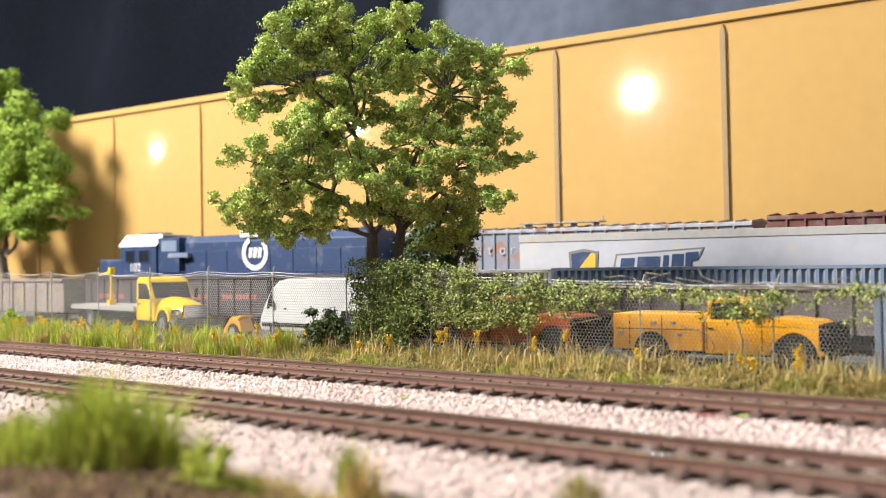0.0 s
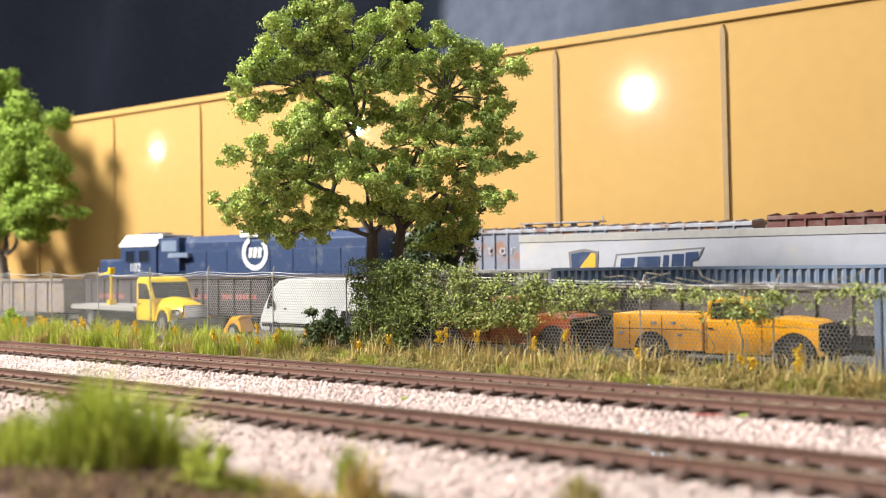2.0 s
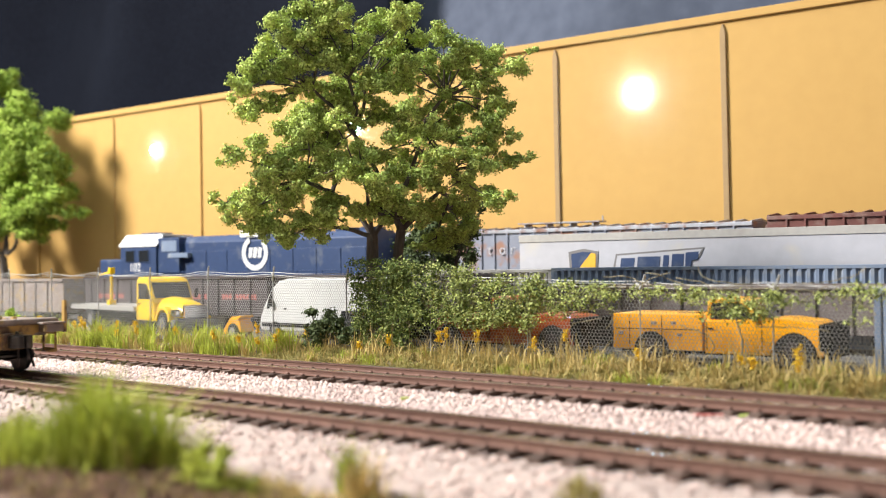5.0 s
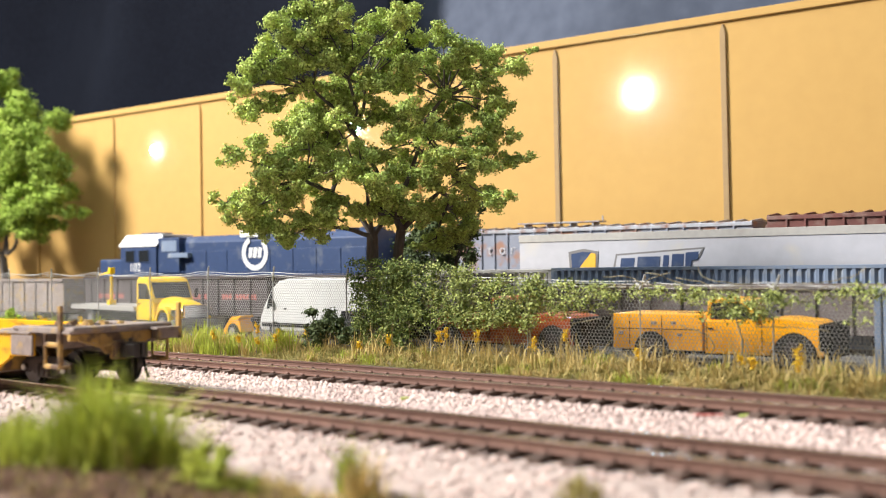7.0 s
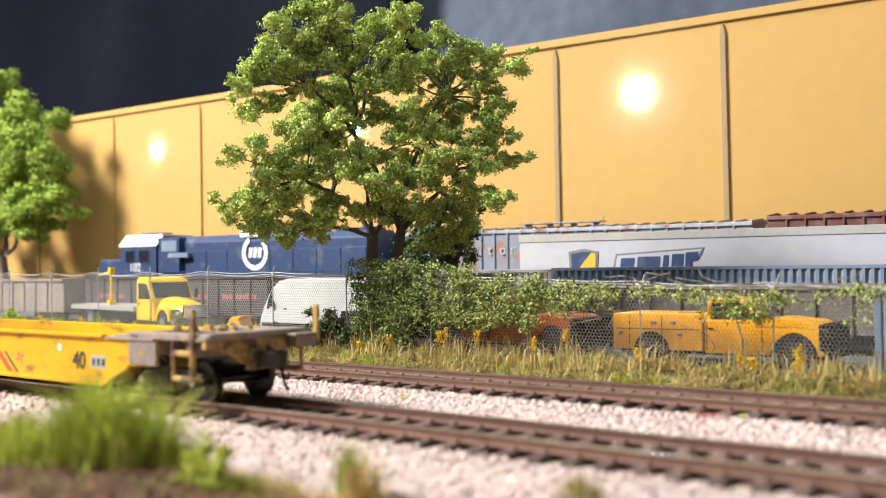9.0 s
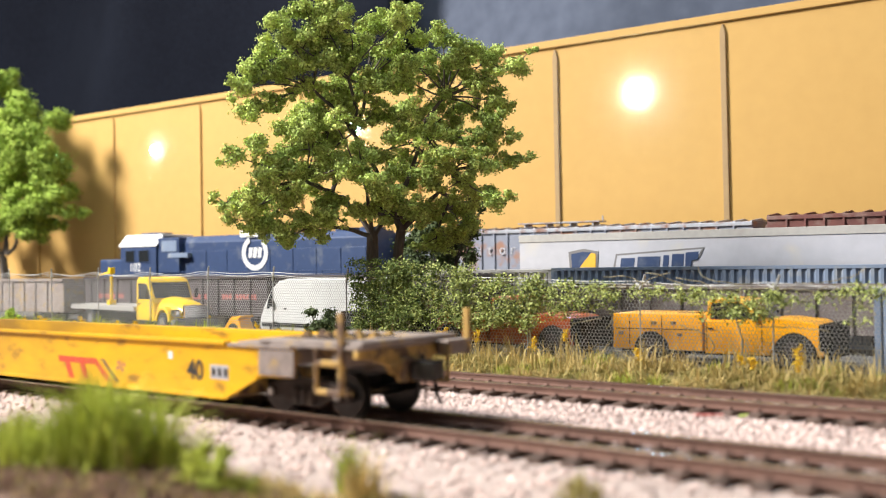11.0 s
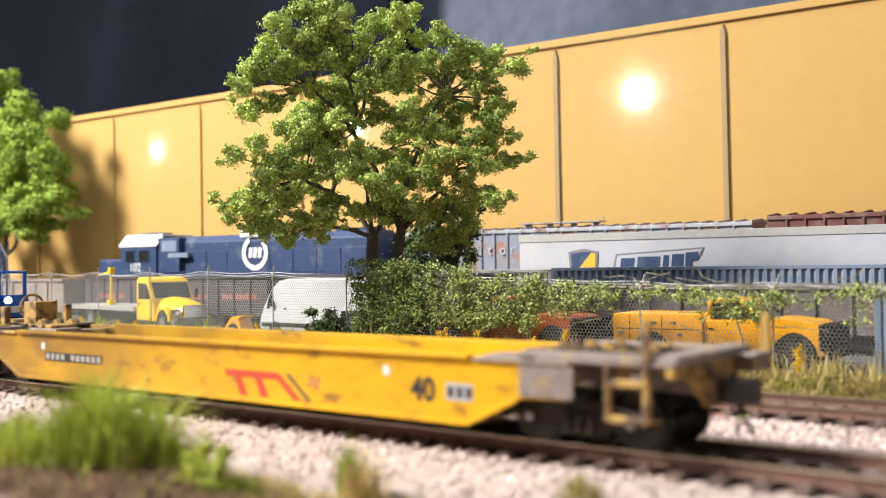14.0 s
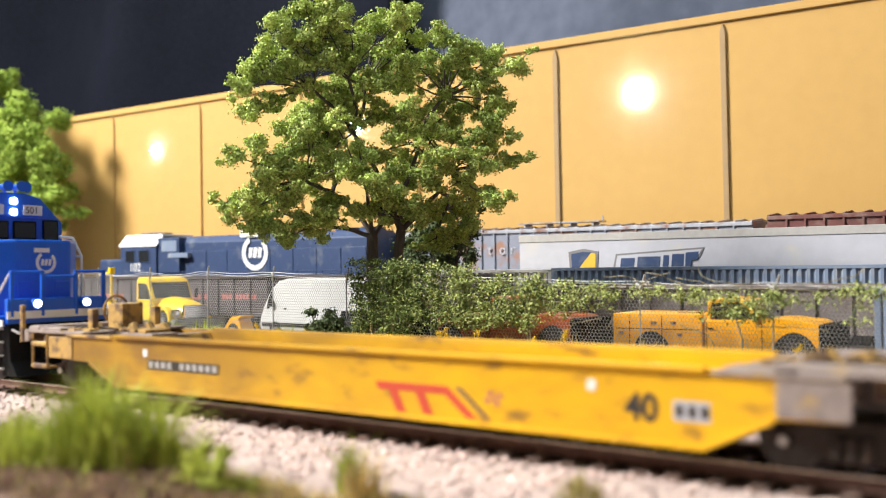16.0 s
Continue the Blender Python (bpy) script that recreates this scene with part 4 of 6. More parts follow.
def make_yellow_truck():
    tk = thing("flatbed_truck", -431, 324, -0.1, "yellow flatbed work truck parked behind the fence", "truck", -9)
    hw = 12.2
    bm = bmesh.new()
    prism(bm, [(-16, 6), (4, 6), (4.2, 15.4), (2.4, 17.4), (-2.2, 26.0), (-4.2, 27.8), (-13.4, 28.4), (-15.6, 26.8)], -hw + 0.6, hw - 0.6, 1.1)
    cab = part("cab", bm, M["truck_yellow"], tk)
    bm = bmesh.new()
    for s in (-1, 1):
        prism(bm, [(-15.4, 26.6), (-3.6, 26.2), (-4.4, 27.9), (-13.4, 28.7)], s * 6 - 5.4, s * 6 + 5.4, 0.6)
    part("roof_cap", bm, M["truck_yellow"], cab)
    # bonnet that narrows and drops towards the grille
    bm = bmesh.new()
    made = bmesh.new()
    rings = []
    for x, half, low, top in ((2, 10.6, 8, 18.4), (8, 10.0, 8, 18.0), (15, 9.2, 8, 17.2), (21, 8.4, 8, 16.0), (24.6, 7.6, 8, 14.2)):
        rings.append([made.verts.new((x, half * math.cos(k), low + (top - low) * math.sin(k) ** 0.55 if k not in (0, 9) else low))
                      for k in [math.pi * j / 12 for j in range(13)]])
    for p, q in zip(rings[:-1], rings[1:]):
        for k in range(12):
            made.faces.new((p[k], p[k + 1], q[k + 1], q[k]))
    made.faces.new(rings[-1])
    merge(bm, made)
    part("bonnet", bm, M["truck_yellow"], tk, smooth=False)
    for s in (-1, 1):
        bm = bmesh.new()
        arch = [(13 + 7.6 * math.cos(math.pi * k / 12), 6.2 + 7.6 * math.sin(math.pi * k / 12)) for k in range(13)]
        inner = [(13 + 5.9 * math.cos(math.pi * k / 12), 6.0 + 5.9 * math.sin(math.pi * k / 12)) for k in range(12, -1, -1)]
        prism(bm, arch + inner, min(s * 7.4, s * (hw - 0.3)), max(s * 7.4, s * (hw - 0.3)), 0.5)
        part("wing", bm, M["truck_yellow"], tk, "rounded yellow front wing")
        bm = bmesh.new()
        box(bm, 19.4, 24.0, min(s * 7.2, s * 11.0), max(s * 7.2, s * 11.0), 8.6, 12.4, 1.0)
        part("headlight", bm, M["chrome"], tk)
        bm = bmesh.new()
        prism(bm, [(-12.8, 17.2), (0.4, 17.2), (-3.8, 25.0), (-12.8, 25.6)], s * (hw - 0.55) - 0.15, s * (hw - 0.55) + 0.15)
        part("side_window", bm, M["glass"], cab)
        bm = bmesh.new()
        for dx in (-13.8, 1.6):
            box(bm, dx - 0.12, dx + 0.12, s * (hw - 0.55) - 0.12, s * (hw - 0.55) + 0.12, 7, 17)
        part("door_gap", bm, M["black"], cab)
        bm = bmesh.new()
        box(bm, -12.6, -10.6, s * (hw - 0.5) - 0.3, s * (hw - 0.5) + 0.3, 14.2, 15.0, 0.1)
        part("door_handle", bm, M["black"], cab)
        bm = bmesh.new()
        pipe(bm, [(0, s * (hw - 1), 18), (1.5, s * (hw + 1.6), 19)], 0.25)
        box(bm, 1.0, 1.9, s * (hw + 1.8) - 0.9, s * (hw + 1.8) + 0.9, 17.5, 22.0, 0.2)
        part("mirror", bm, M["black"], cab)
    bm = bmesh.new()
    prism(bm, [(2.6, 17.9), (3.1, 17.7), (-1.5, 25.7), (-2.0, 25.9)], -hw + 2.0, hw - 2.0, 0.1)
    part("windscreen", bm, M["glass"], cab)
    bm = bmesh.new()
    box(bm, 24.2, 25.8, -6.8, 6.8, 7.6, 14.4, 0.6)
    grille = part("grille", bm, M["chrome"], tk)
    for k in range(5):
        bm = bmesh.new()
        box(bm, 25.7, 26.0, -6.0, 6.0, 8.6 + 1.1 * k, 9.1 + 1.1 * k)
        part("grille_bar", bm, M["grey_panel"], grille)
    bm = bmesh.new()
    box(bm, 22.6, 27.2, -hw, hw, 3.6, 7.4, 0.7)
    part("front_bumper", bm, M["grey_panel"], tk)
    bm = bmesh.new()
    box(bm, -96, -17, -hw - 0.3, hw + 0.3, 10.6, 13.2, 0.2)
    part("flatbed", bm, M["trailer_rail"], tk, "pale grey flatbed deck")
    bm = bmesh.new()
    box(bm, -92, 22, -5, 5, 5.4, 10.6)
    for dx in (-72, 13):
        rod(bm, (dx, -9, 5.3), (dx, 9, 5.3), 0.9)
    part("chassis", bm, M["black"], tk)
    bm = bmesh.new()
    rod(bm, (-57, -6, 13.0), (-57, -6, 32), 1.0, 0.8)
    rod(bm, (-57, -6, 31.5), (-77, -5, 29.5), 0.8, 0.5)
    box(bm, -59, -55, -8, -4, 13.1, 16, 0.3)
    box(bm, -58.5, -55.5, -7.5, -4.5, 30.4, 34, 0.4)
    part("crane_post", bm, M["truck_yellow"], tk, "yellow loading crane post")
    for wx in (-72, 13):
        for s in (-1, 1):
            wheel(tk, wx, s * (hw - 2), 5.3, 3.6, M["grey_panel"])


make_yellow_truck()


def make_van():
    van = thing("delivery_van", -319, 329, -0.1, "white high-roofed delivery van parked behind the netting", "van", 0)
    hw = 13.2
    bm = bmesh.new()
    prism(bm, [(-34, 3.6), (-34.6, 6), (-34.0, 9.5), (-31.6, 14.5), (-28.6, 19.5), (-25.2, 23.8), (-21.5, 26.4), (-16, 27.6), (34, 27.6), (35.5, 26.0), (36, 3.6)], -hw, hw, 1.3)
    part("body", bm, M["van_white"], van, smooth=False)
    for s in (-1, 1):
        bm = bmesh.new()
        prism(bm, [(-29.6, 13.2), (-27.2, 14.2), (-25.6, 17.6), (-25.2, 21.8), (-26.4, 21.4), (-28.4, 17.8)], s * hw - 0.12, s * hw + 0.12)
        part("side_window", bm, M["glass"], van)
        bm = bmesh.new()
        box(bm, -33, 35.5, s * hw - 0.25, s * hw + 0.25, 5.4, 7.2, 0.1)
        part("rubbing_strip", bm, M["black"], van)
        bm = bmesh.new()
        box(bm, -26.2, -24.4, s * (hw + 0.8) - 0.9, s * (hw + 0.8) + 0.9, 14.6, 17.4, 0.3)
        part("mirror", bm, M["black"], van)
        bm = bmesh.new()
        box(bm, -18.0, -16.4, s * hw - 0.25, s * hw + 0.25, 13.4, 14.1, 0.1)
        part("door_handle", bm, M["black"], van)
    bm = bmesh.new()
    prism(bm, [(-30.2, 13.9), (-29.8, 13.6), (-23.5, 23.8), (-23.9, 24.1)], -hw + 2, hw - 2)
    part("windscreen", bm, M["glass"], van)
    for wx in (-24, 22):
        for s in (-1, 1):
            wheel(van, wx, s * (hw - 1.3), 4.2, 2.9, M["grey_panel"])


make_van()


def make_mini_loader():
    ld = thing("skid_loader", -353, 303, -0.1, "small orange skid loader behind the fence", "loader")
    ld.scale = (0.76, 0.76, 0.8)
    bm = bmesh.new()
    prism(bm, [(-9, 3.0), (-4.6, 3.0), (-4.0, 6.4), (-1.6, 8.6), (1.4, 8.9), (4.2, 7.6), (5.8, 4.6), (8.0, 4.4), (6.6, 9.0), (4.6, 11.6), (7.4, 13.0), (7.0, 14.0), (2.6, 13.4), (-1.0, 13.2), (-3.6, 11.4), (-5.8, 8.6), (-8.2, 6.6)], -5, 5, 0.5)
    part("body", bm, M["orange"], ld)
    bm = bmesh.new()
    prism(bm, [(-2, 10.0), (3.4, 10.2), (3.0, 11.8), (-1.4, 11.8)], -5.3, -4.8, 0.2)
    part("side_panel", bm, M["orange"], ld)
    for s in (-1, 1):
        wheel(ld, 0.6, s * 4.8, 4.7, 2.8, M["trailer_rail"])
        wheel(ld, -6.6, s * 3.6, 2.2, 1.8, M["trailer_rail"])


make_mini_loader()


# ---- rolling stock and boxes in the yard behind ----
def yard(name, x, y, label, category):
    return thing(name, x, y, -0.1, label, category, WALL_TURN)


def bogie(parent, x, hw=8.7):
    bm = bmesh.new()
    for dx in (-10, 10):
        for s in (-1, 1):
            rod(bm, (x + dx, s * 8.9 - 0.8, 4.8), (x + dx, s * 8.9 + 0.8, 4.8), 4.8, n=16)
    box(bm, x - 12, x + 12, -hw - 2.4, -hw - 1.2, 3.6, 6.8, 0.4)
    box(bm, x - 12, x + 12, hw + 1.2, hw + 2.4, 3.6, 6.8, 0.4)
    part("bogie", bm, M["iron"], parent)


def lower(outline):
    return [(u - (3 if u < -48 else 0), v - 3.4) for u, v in outline]


def make_trailer():
    tr = yard("semi_trailer", -171, 421, "white box semi-trailer with blue lettering and a shield", "trailer")
    bm = bmesh.new()
    box(bm, -93, 93, -14.6, 14.6, 13, 46.2, 0.3)
    part("box_body", bm, M["trailer"], tr)
    for s in (-1, 1):
        bm = bmesh.new()
        box(bm, -93.2, 93.2, s * 14.6 - 0.35, s * 14.6 + 0.35, 43.2, 46.6, 0.15)
        part("top_rail", bm, M["trailer_rail"], tr, "grey stained top rail")
    bm = bmesh.new()
    prism(bm, lower([(-64, 41.6), (-60, 42.4), (-56.5, 43.0), (-53, 42.4), (-49, 41.6), (-49.5, 34), (-56.5, 27), (-63.5, 34)]), -14.95, -14.6)
    sh = part("shield_sign", bm, M["grey_panel"], tr, "grey, blue and gold shield")
    bm = bmesh.new()
    prism(bm, lower([(-62.6, 40.6), (-57, 41.6), (-52, 41.2), (-60, 32), (-62.2, 34)]), -15.1, -14.9)
    part("shield_blue", bm, M["navy"], sh, "blue field")
    bm = bmesh.new()
    prism(bm, lower([(-59.5, 33), (-52.5, 41), (-50.2, 40.6), (-50.4, 34), (-56.5, 28.5)]), -15.2, -15.0)
    part("shield_gold", bm, M["gold"], sh, "gold stripe")
    bm = bmesh.new()
    prism(bm, lower([(-46, 28.5), (-43.4, 40.3), (-2.6, 42.6), (-4.8, 38.0), (-8.6, 37.6), (-10.5, 28.5)]), -14.9, -14.6)
    band = part("lettering_panel", bm, M["grey_panel"], tr, "grey outlined band")
    bm = bmesh.new()
    prism(bm, lower([(-44.8, 28.8), (-42.6, 39.5), (-3.6, 41.8), (-5.4, 38.8), (-9.4, 38.4), (-11.2, 28.8)]), -14.98, -14.8)
    part("lettering_field", bm, M["trailer"], band)
    for k, (x0, x1) in enumerate(((-42.0, -35.4), (-34.0, -23.4), (-22.0, -19.4), (-18.0, -12.6), (-11.4, -5.4))):
        bm = bmesh.new()
        top = 38.4 + 0.5 * k
        prism(bm, lower([(x0, 29.0), (x1 - 1.6 if k == 4 else x1, 29.0), (x1 + 1.2, top), (x0 + 1.2, top)] if k != 4 else [(x0, 29), (x0 + 2.6, 29), (x0 + 3.2, 37.0), (x1, 37.4), (x1 + 0.4, top + 0.4), (x0 + 0.6, top)]), -15.1, -14.9)
        part("letter_bar", bm, M["navy"], band, "dark blue bar")
    bm = bmesh.new()
    box(bm, -88, 90, -5, 5, 10.5, 13.2)
    part("frame_rail", bm, M["iron"], tr)
    for wx in (70, 58):
        for s in (-1, 1):
            wheel(tr, wx, s * 11.6, 5.6, 5.2, M["grey_panel"])
    for s in (-1, 1):
        bm = bmesh.new()
        rod(bm, (-62, s * 8, 0), (-62, s * 8, 12), 0.8)
        part("landing_leg", bm, M["iron"], tr)


make_trailer()


def make_container(name, x, y, length, top, mat, label, hw=14.0, pitch=3.2):
    ct = yard(name, x, y, label, "container")
    bm = bmesh.new()
    hl = length / 2
    n = int(length / pitch)
    out = []
    for k in range(n):
        a = -hl + 1 + k * pitch
        out += [(a, -hw + 0.9), (a + pitch * 0.25, -hw), (a + pitch * 0.6, -hw), (a + pitch * 0.85, -hw + 0.9)]
    out += [(hl - 1, -hw + 0.9), (hl - 1, hw - 0.5), (-hl + 1, hw - 0.5)]
    prism(bm, out, 1.5, top - 1.2, axis="z")
    part("corrugated_wall", bm, mat, ct)
    bm = bmesh.new()
    for z0, z1 in ((0, 1.6), (top - 1.4, top)):
        box(bm, -hl, hl, -hw - 0.1, -hw + 1.2, z0, z1, 0.15)
        box(bm, -hl, hl, hw - 1.2, hw + 0.1, z0, z1, 0.15)
    for sx in (-1, 1):
        for s in (-1, 1):
            box(bm, sx * (hl - 0.9) - 0.9, sx * (hl - 0.9) + 0.9, s * (hw - 0.8) - 0.9, s * (hw - 0.8) + 0.9, 0.02, top - 0.02, 0.15)
    part("corner_frame", bm, mat, ct)
    bm = bmesh.new()
    box(bm, -hl + 0.5, hl - 0.5, -hw + 0.6, hw - 0.6, top - 1.0, top - 0.3)
    part("roof_panel", bm, mat, ct)
    return ct


make_container("shipping_container", -134, 392, 190, 31.0, M["container"], "slate blue corrugated shipping container in the yard")
make_container("shipping_container", -262, 383, 66, 30.4, M["trailer_rail"], "plain grey shipping container in the yard")
make_container("waste_container", -50, 311, 54, 24.5, M["container"], "blue-grey ribbed waste container behind the netting", 12, 9)


def make_gondola(x, y, length, z0, z1, mat, mat_letters, label, letters):
    g = yard("gondola_car", x, y, label, "freight car")
    hl = length / 2
    bm = bmesh.new()
    box(bm, -hl, hl, -14.5, -13.3, z0, z1)
    box(bm, -hl, hl, 13.3, 14.5, z0, z1)
    box(bm, -hl, -hl + 1.2, -13.3, 13.3, z0, z1)
    box(bm, hl - 1.2, hl, -13.3, 13.3, z0, z1)
    box(bm, -hl + 1.2, hl - 1.2, -13.3, 13.3, z0, z0 + 1.2)
    part("body", bm, mat, g)
    for s in (-1, 1):
        bm = bmesh.new()
        box(bm, -hl - 0.2, hl + 0.2, s * 14.6 - 0.9, s * 14.6 + 0.9, z1 - 1.4, z1 + 0.1, 0.2)
        part("top_chord", bm, mat, g)
    for k in range(int(length / 12)):
        bm = bmesh.new()
        box(bm, -hl + 6 + 12 * k - 0.5, -hl + 6 + 12 * k + 0.5, -15.4, -14.4, z0, z1 - 1.4, 0.15)
        part("side_rib", bm, mat, g)
    for x0, n in letters:
        for k in range(n):
            bm = bmesh.new()
            box(bm, x0 + 2.6 * k, x0 + 2.6 * k + 1.9, -14.62, -14.45, z0 + 9, z0 + 11.6)
            part("letter_bar", bm, mat_letters, g, "faded red bar")
    for dx in (-hl + 22, hl - 22):
        bogie(g, dx)
    return g


make_gondola(-470, 366, 150, 7, 28.5, M["dark_car"], M["faded_red"], "dark brown gondola car with faded red lettering", [(-62, 9), (10, 8), (42, 10)])
make_gondola(-318, 379, 140, 7, 28.5, M["dark_car"], M["faded_red"], "dark brown gondola car with faded red lettering", [(-60, 8), (-30, 9)])
make_gondola(-140, 362, 168, 7, 24.0, M["dull"], M["trailer_rail"], "dull brown low gondola car in the yard", [])
make_gondola(-655, 348, 190, 7, 27.5, M["grime"], M["trailer_rail"], "grimy brown gondola car in the yard", [])


def make_boxcar(x, y, length, top, mat, roof, label, text=""):
    b = yard("boxcar", x, y, label, "freight car")
    hl = length / 2
    bm = bmesh.new()
    prism(bm, [(-15.5, 9), (15.5, 9), (15.5, top - 2.6), (0, top - 1.2), (-15.5, top - 2.6)], -hl, hl, 0.2, axis="x")
    part("body", bm, mat, b)
    for s in (-1, 1):
        bm = bmesh.new()
        box(bm, -hl, hl, s * 15.6 - 0.8, s * 15.6 + 0.8, top - 4.0, top - 2.2, 0.2)
        part("eave", bm, roof, b)
    n = int(length / 8)
    for k in range(n + 1):
        bm = bmesh.new()
        a = -hl + 0.6 + k * (length - 1.2) / n
        prism(bm, [(-15.8, top - 2.5), (0, top - 1.0), (15.8, top - 2.5), (15.8, top - 1.7), (0, top - 0.2), (-15.8, top - 1.7)], a - 0.5, a + 0.5, axis="x")
        part("roof_rib", bm, roof, b)
        if 0 < k < n:
            bm = bmesh.new()
            box(bm, a - 0.45, a + 0.45, -16.3, -15.4, 10, top - 4.0, 0.12)
            part("side_rib", bm, mat, b)
    bm = bmesh.new()
    box(bm, -24, 24, -4.6, 4.6, top + 1.0, top + 1.6)
    for a in (-20, -7, 7, 20):
        box(bm, a - 0.4, a + 0.4, -4, 4, top - 1.0, top + 1.1)
    rod(bm, (24, 0, top + 1.2), (24, 0, top + 4.2), 0.4, n=6)
    part("running_board", bm, roof, b)
    for sx in (-1, 1):
        bm = bmesh.new()
        for s in (-1, 1):
            rod(bm, (sx * (hl + 0.8), s * 3 + 9, 14), (sx * (hl + 0.8), s * 3 + 9, top - 3), 0.3, n=6)
        for k in range(9):
            rod(bm, (sx * (hl + 0.8), 6, 15 + 3.6 * k), (sx * (hl + 0.8), 12, 15 + 3.6 * k), 0.25, n=6)
        part("end_ladder", bm, roof, b)
        bm = bmesh.new()
        box(bm, min(sx * hl, sx * (hl + 1.2)), max(sx * hl, sx * (hl + 1.2)), -14, 14, 9, top - 6, 0.3)
        part("end_panel", bm, mat, b)
    bm = bmesh.new()
    box(bm, -22, -1, -16.2, -15.5, 10.5, top - 5, 0.2)
    part("sliding_door", bm, mat, b)
    for k, ch in enumerate(text):
        lettering("letter", ch, 8.0, M["trailer"], b, facing_front(-43.0 + 6.9 * k, -16.4, 38.4), "faded white letter", 1.0, 0.12)
    bogie(b, -hl + 22)
    bogie(b, hl - 22)


make_boxcar(-275, 459, 212, 53.6, M["grey_car"], M["roof_grey"], "faded grey-blue boxcar with a rusty galvanised roof", "stor")
make_boxcar(-84, 471, 156, 55.6, M["oxide"], M["oxide"], "oxide red boxcar before the warehouse", "")
make_boxcar(-442, 446, 110, 53.0, M["grey_car"], M["roof_grey"], "faded grey-blue boxcar behind the tree", "")


# ---- locomotives ----
def emblem(parent, place, r, mat, name="emblem"):
    """A white open ring with a flag on top and a bar across: plain shapes."""
    bm = bmesh.new()
    n = 22
    for k in range(n):
        a0, a1 = radians(120 + 285 * k / n), radians(120 + 285 * (k + 1.05) / n)
        q = [(r * math.cos(a0), r * math.sin(a0)), (r * math.cos(a1), r * math.sin(a1)), (r * 0.72 * math.cos(a1), r * 0.72 * math.sin(a1)), (r * 0.72 * math.cos(a0), r * 0.72 * math.sin(a0))]
        prism(bm, q, -0.12, 0.12)
    prism(bm, [(-r * 1.15, r * 0.92), (r * 0.35, r * 0.92), (r * 0.35, r * 1.32), (-r * 1.15, r * 1.32)], -0.12, 0.12)
    for k in range(3):
        prism(bm, [(-r * 0.5 + r * 0.36 * k, -r * 0.28), (-r * 0.26 + r * 0.36 * k, -r * 0.28), (-r * 0.16 + r * 0.36 * k, r * 0.3), (-r * 0.42 + r * 0.36 * k, r * 0.3)], -0.13, 0.13)
    bm.transform(place)
    part(name, bm, mat, parent, "white ring emblem")


def make_yard_loco():
    lo = yard("yard_locomotive", -478, 416, "faded navy diesel locomotive with white cab roof", "locomotive")
    bm = bmesh.new()
    box(bm, -130, 118, -17.8, 17.8, 14, 19, 0.3)
    part("frame", bm, M["navy"], lo)
    bm = bmesh.new()
    box(bm, -127, -96, -11, 11, 19, 40, 1.2)
    part("nose", bm, M["navy"], lo)
    bm = bmesh.new()
    prism(bm, [(-17.8, 19), (17.8, 19), (17.8, 48), (12, 54.6), (-12, 54.6), (-17.8, 48)], -97, -62, 0.5, axis="x")
    part("cab", bm, M["navy"], lo)
    bm = bmesh.new()
    prism(bm, [(-18.3, 47.6), (-12.2, 54.4), (12.2, 54.4), (18.3, 47.6), (18.3, 48.6), (12.4, 55.6), (-12.4, 55.6), (-18.3, 48.6)], -98, -61, 0.2, axis="x")
    part("cab_roof", bm, M["white"], lo, "white cab roof")
    for x0, x1 in ((-92, -82), (-79, -68)):
        bm = bmesh.new()
        box(bm, x0, x1, -18.1, -17.7, 37, 46, 0.2)
        part("window_frame", bm, M["navy"], lo)
        bm = bmesh.new()
        box(bm, x0 + 0.8, x1 - 0.8, -18.2, -17.8, 37.8, 45.2)
        part("cab_window", bm, M["glass"], lo)
    bm = bmesh.new()
    prism(bm, [(-13, 19), (13, 19), (13, 49.5), (9, 53.5), (-9, 53.5), (-13, 49.5)], -58, 108, 0.5, axis="x")
    part("long_hood", bm, M["navy"], lo)
    bm = bmesh.new()
    box(bm, -62, -42, -16.5, 16.5, 19, 53, 0.6)
    part("electrical_cabinet", bm, M["navy"], lo)
    for k in range(8):
        bm = bmesh.new()
        box(bm, -36 + 18 * k, -21 + 18 * k, -13.35, -12.9, 22, 44, 0.15)
        part("hood_door", bm, M["navy"], lo)
    bm = bmesh.new()
    box(bm, -52, -34, -16.8, -13, 40, 43, 0.3)
    box(bm, -58, -44, -16.9, -16.4, 44, 51, 0.2)
    part("air_intake", bm, M["container"], lo)
    emblem(lo, Matrix.Translation((21, -13.6, 42)), 10.6, M["white"])
    bm = bmesh.new()
    for x in range(-56, 118, 19):
        rod(bm, (x, -17.4, 18.8), (x, -17.4, 31), 0.3, n=6)
    rod(bm, (-58, -17.4, 31), (114, -17.4, 31), 0.3, n=6)
    part("handrail", bm, M["navy"], lo)
    lettering("cab_number", "102", 8.0, M["white"], lo, facing_front(-88, -17.85, 31.6), "white cab number", 0.95, 0.1)
    for fx in (60, 82, 100):
        bm = bmesh.new()
        rod(bm, (fx, 0, 53), (fx, 0, 55.4), 7.5, n=20)
        part("roof_fan", bm, M["navy"], lo)
    bm = bmesh.new()
    box(bm, -92, -72, -5, 5, 55.4, 57.2, 0.3)
    part("roof_box", bm, M["navy"], lo)
    bm = bmesh.new()
    box(bm, -32, 32, -14, 14, 3.5, 14, 1.0)
    part("fuel_tank", bm, M["black"], lo)
    for dx in (-85, -62, 62, 85):
        bogie(lo, dx)


make_yard_loco()


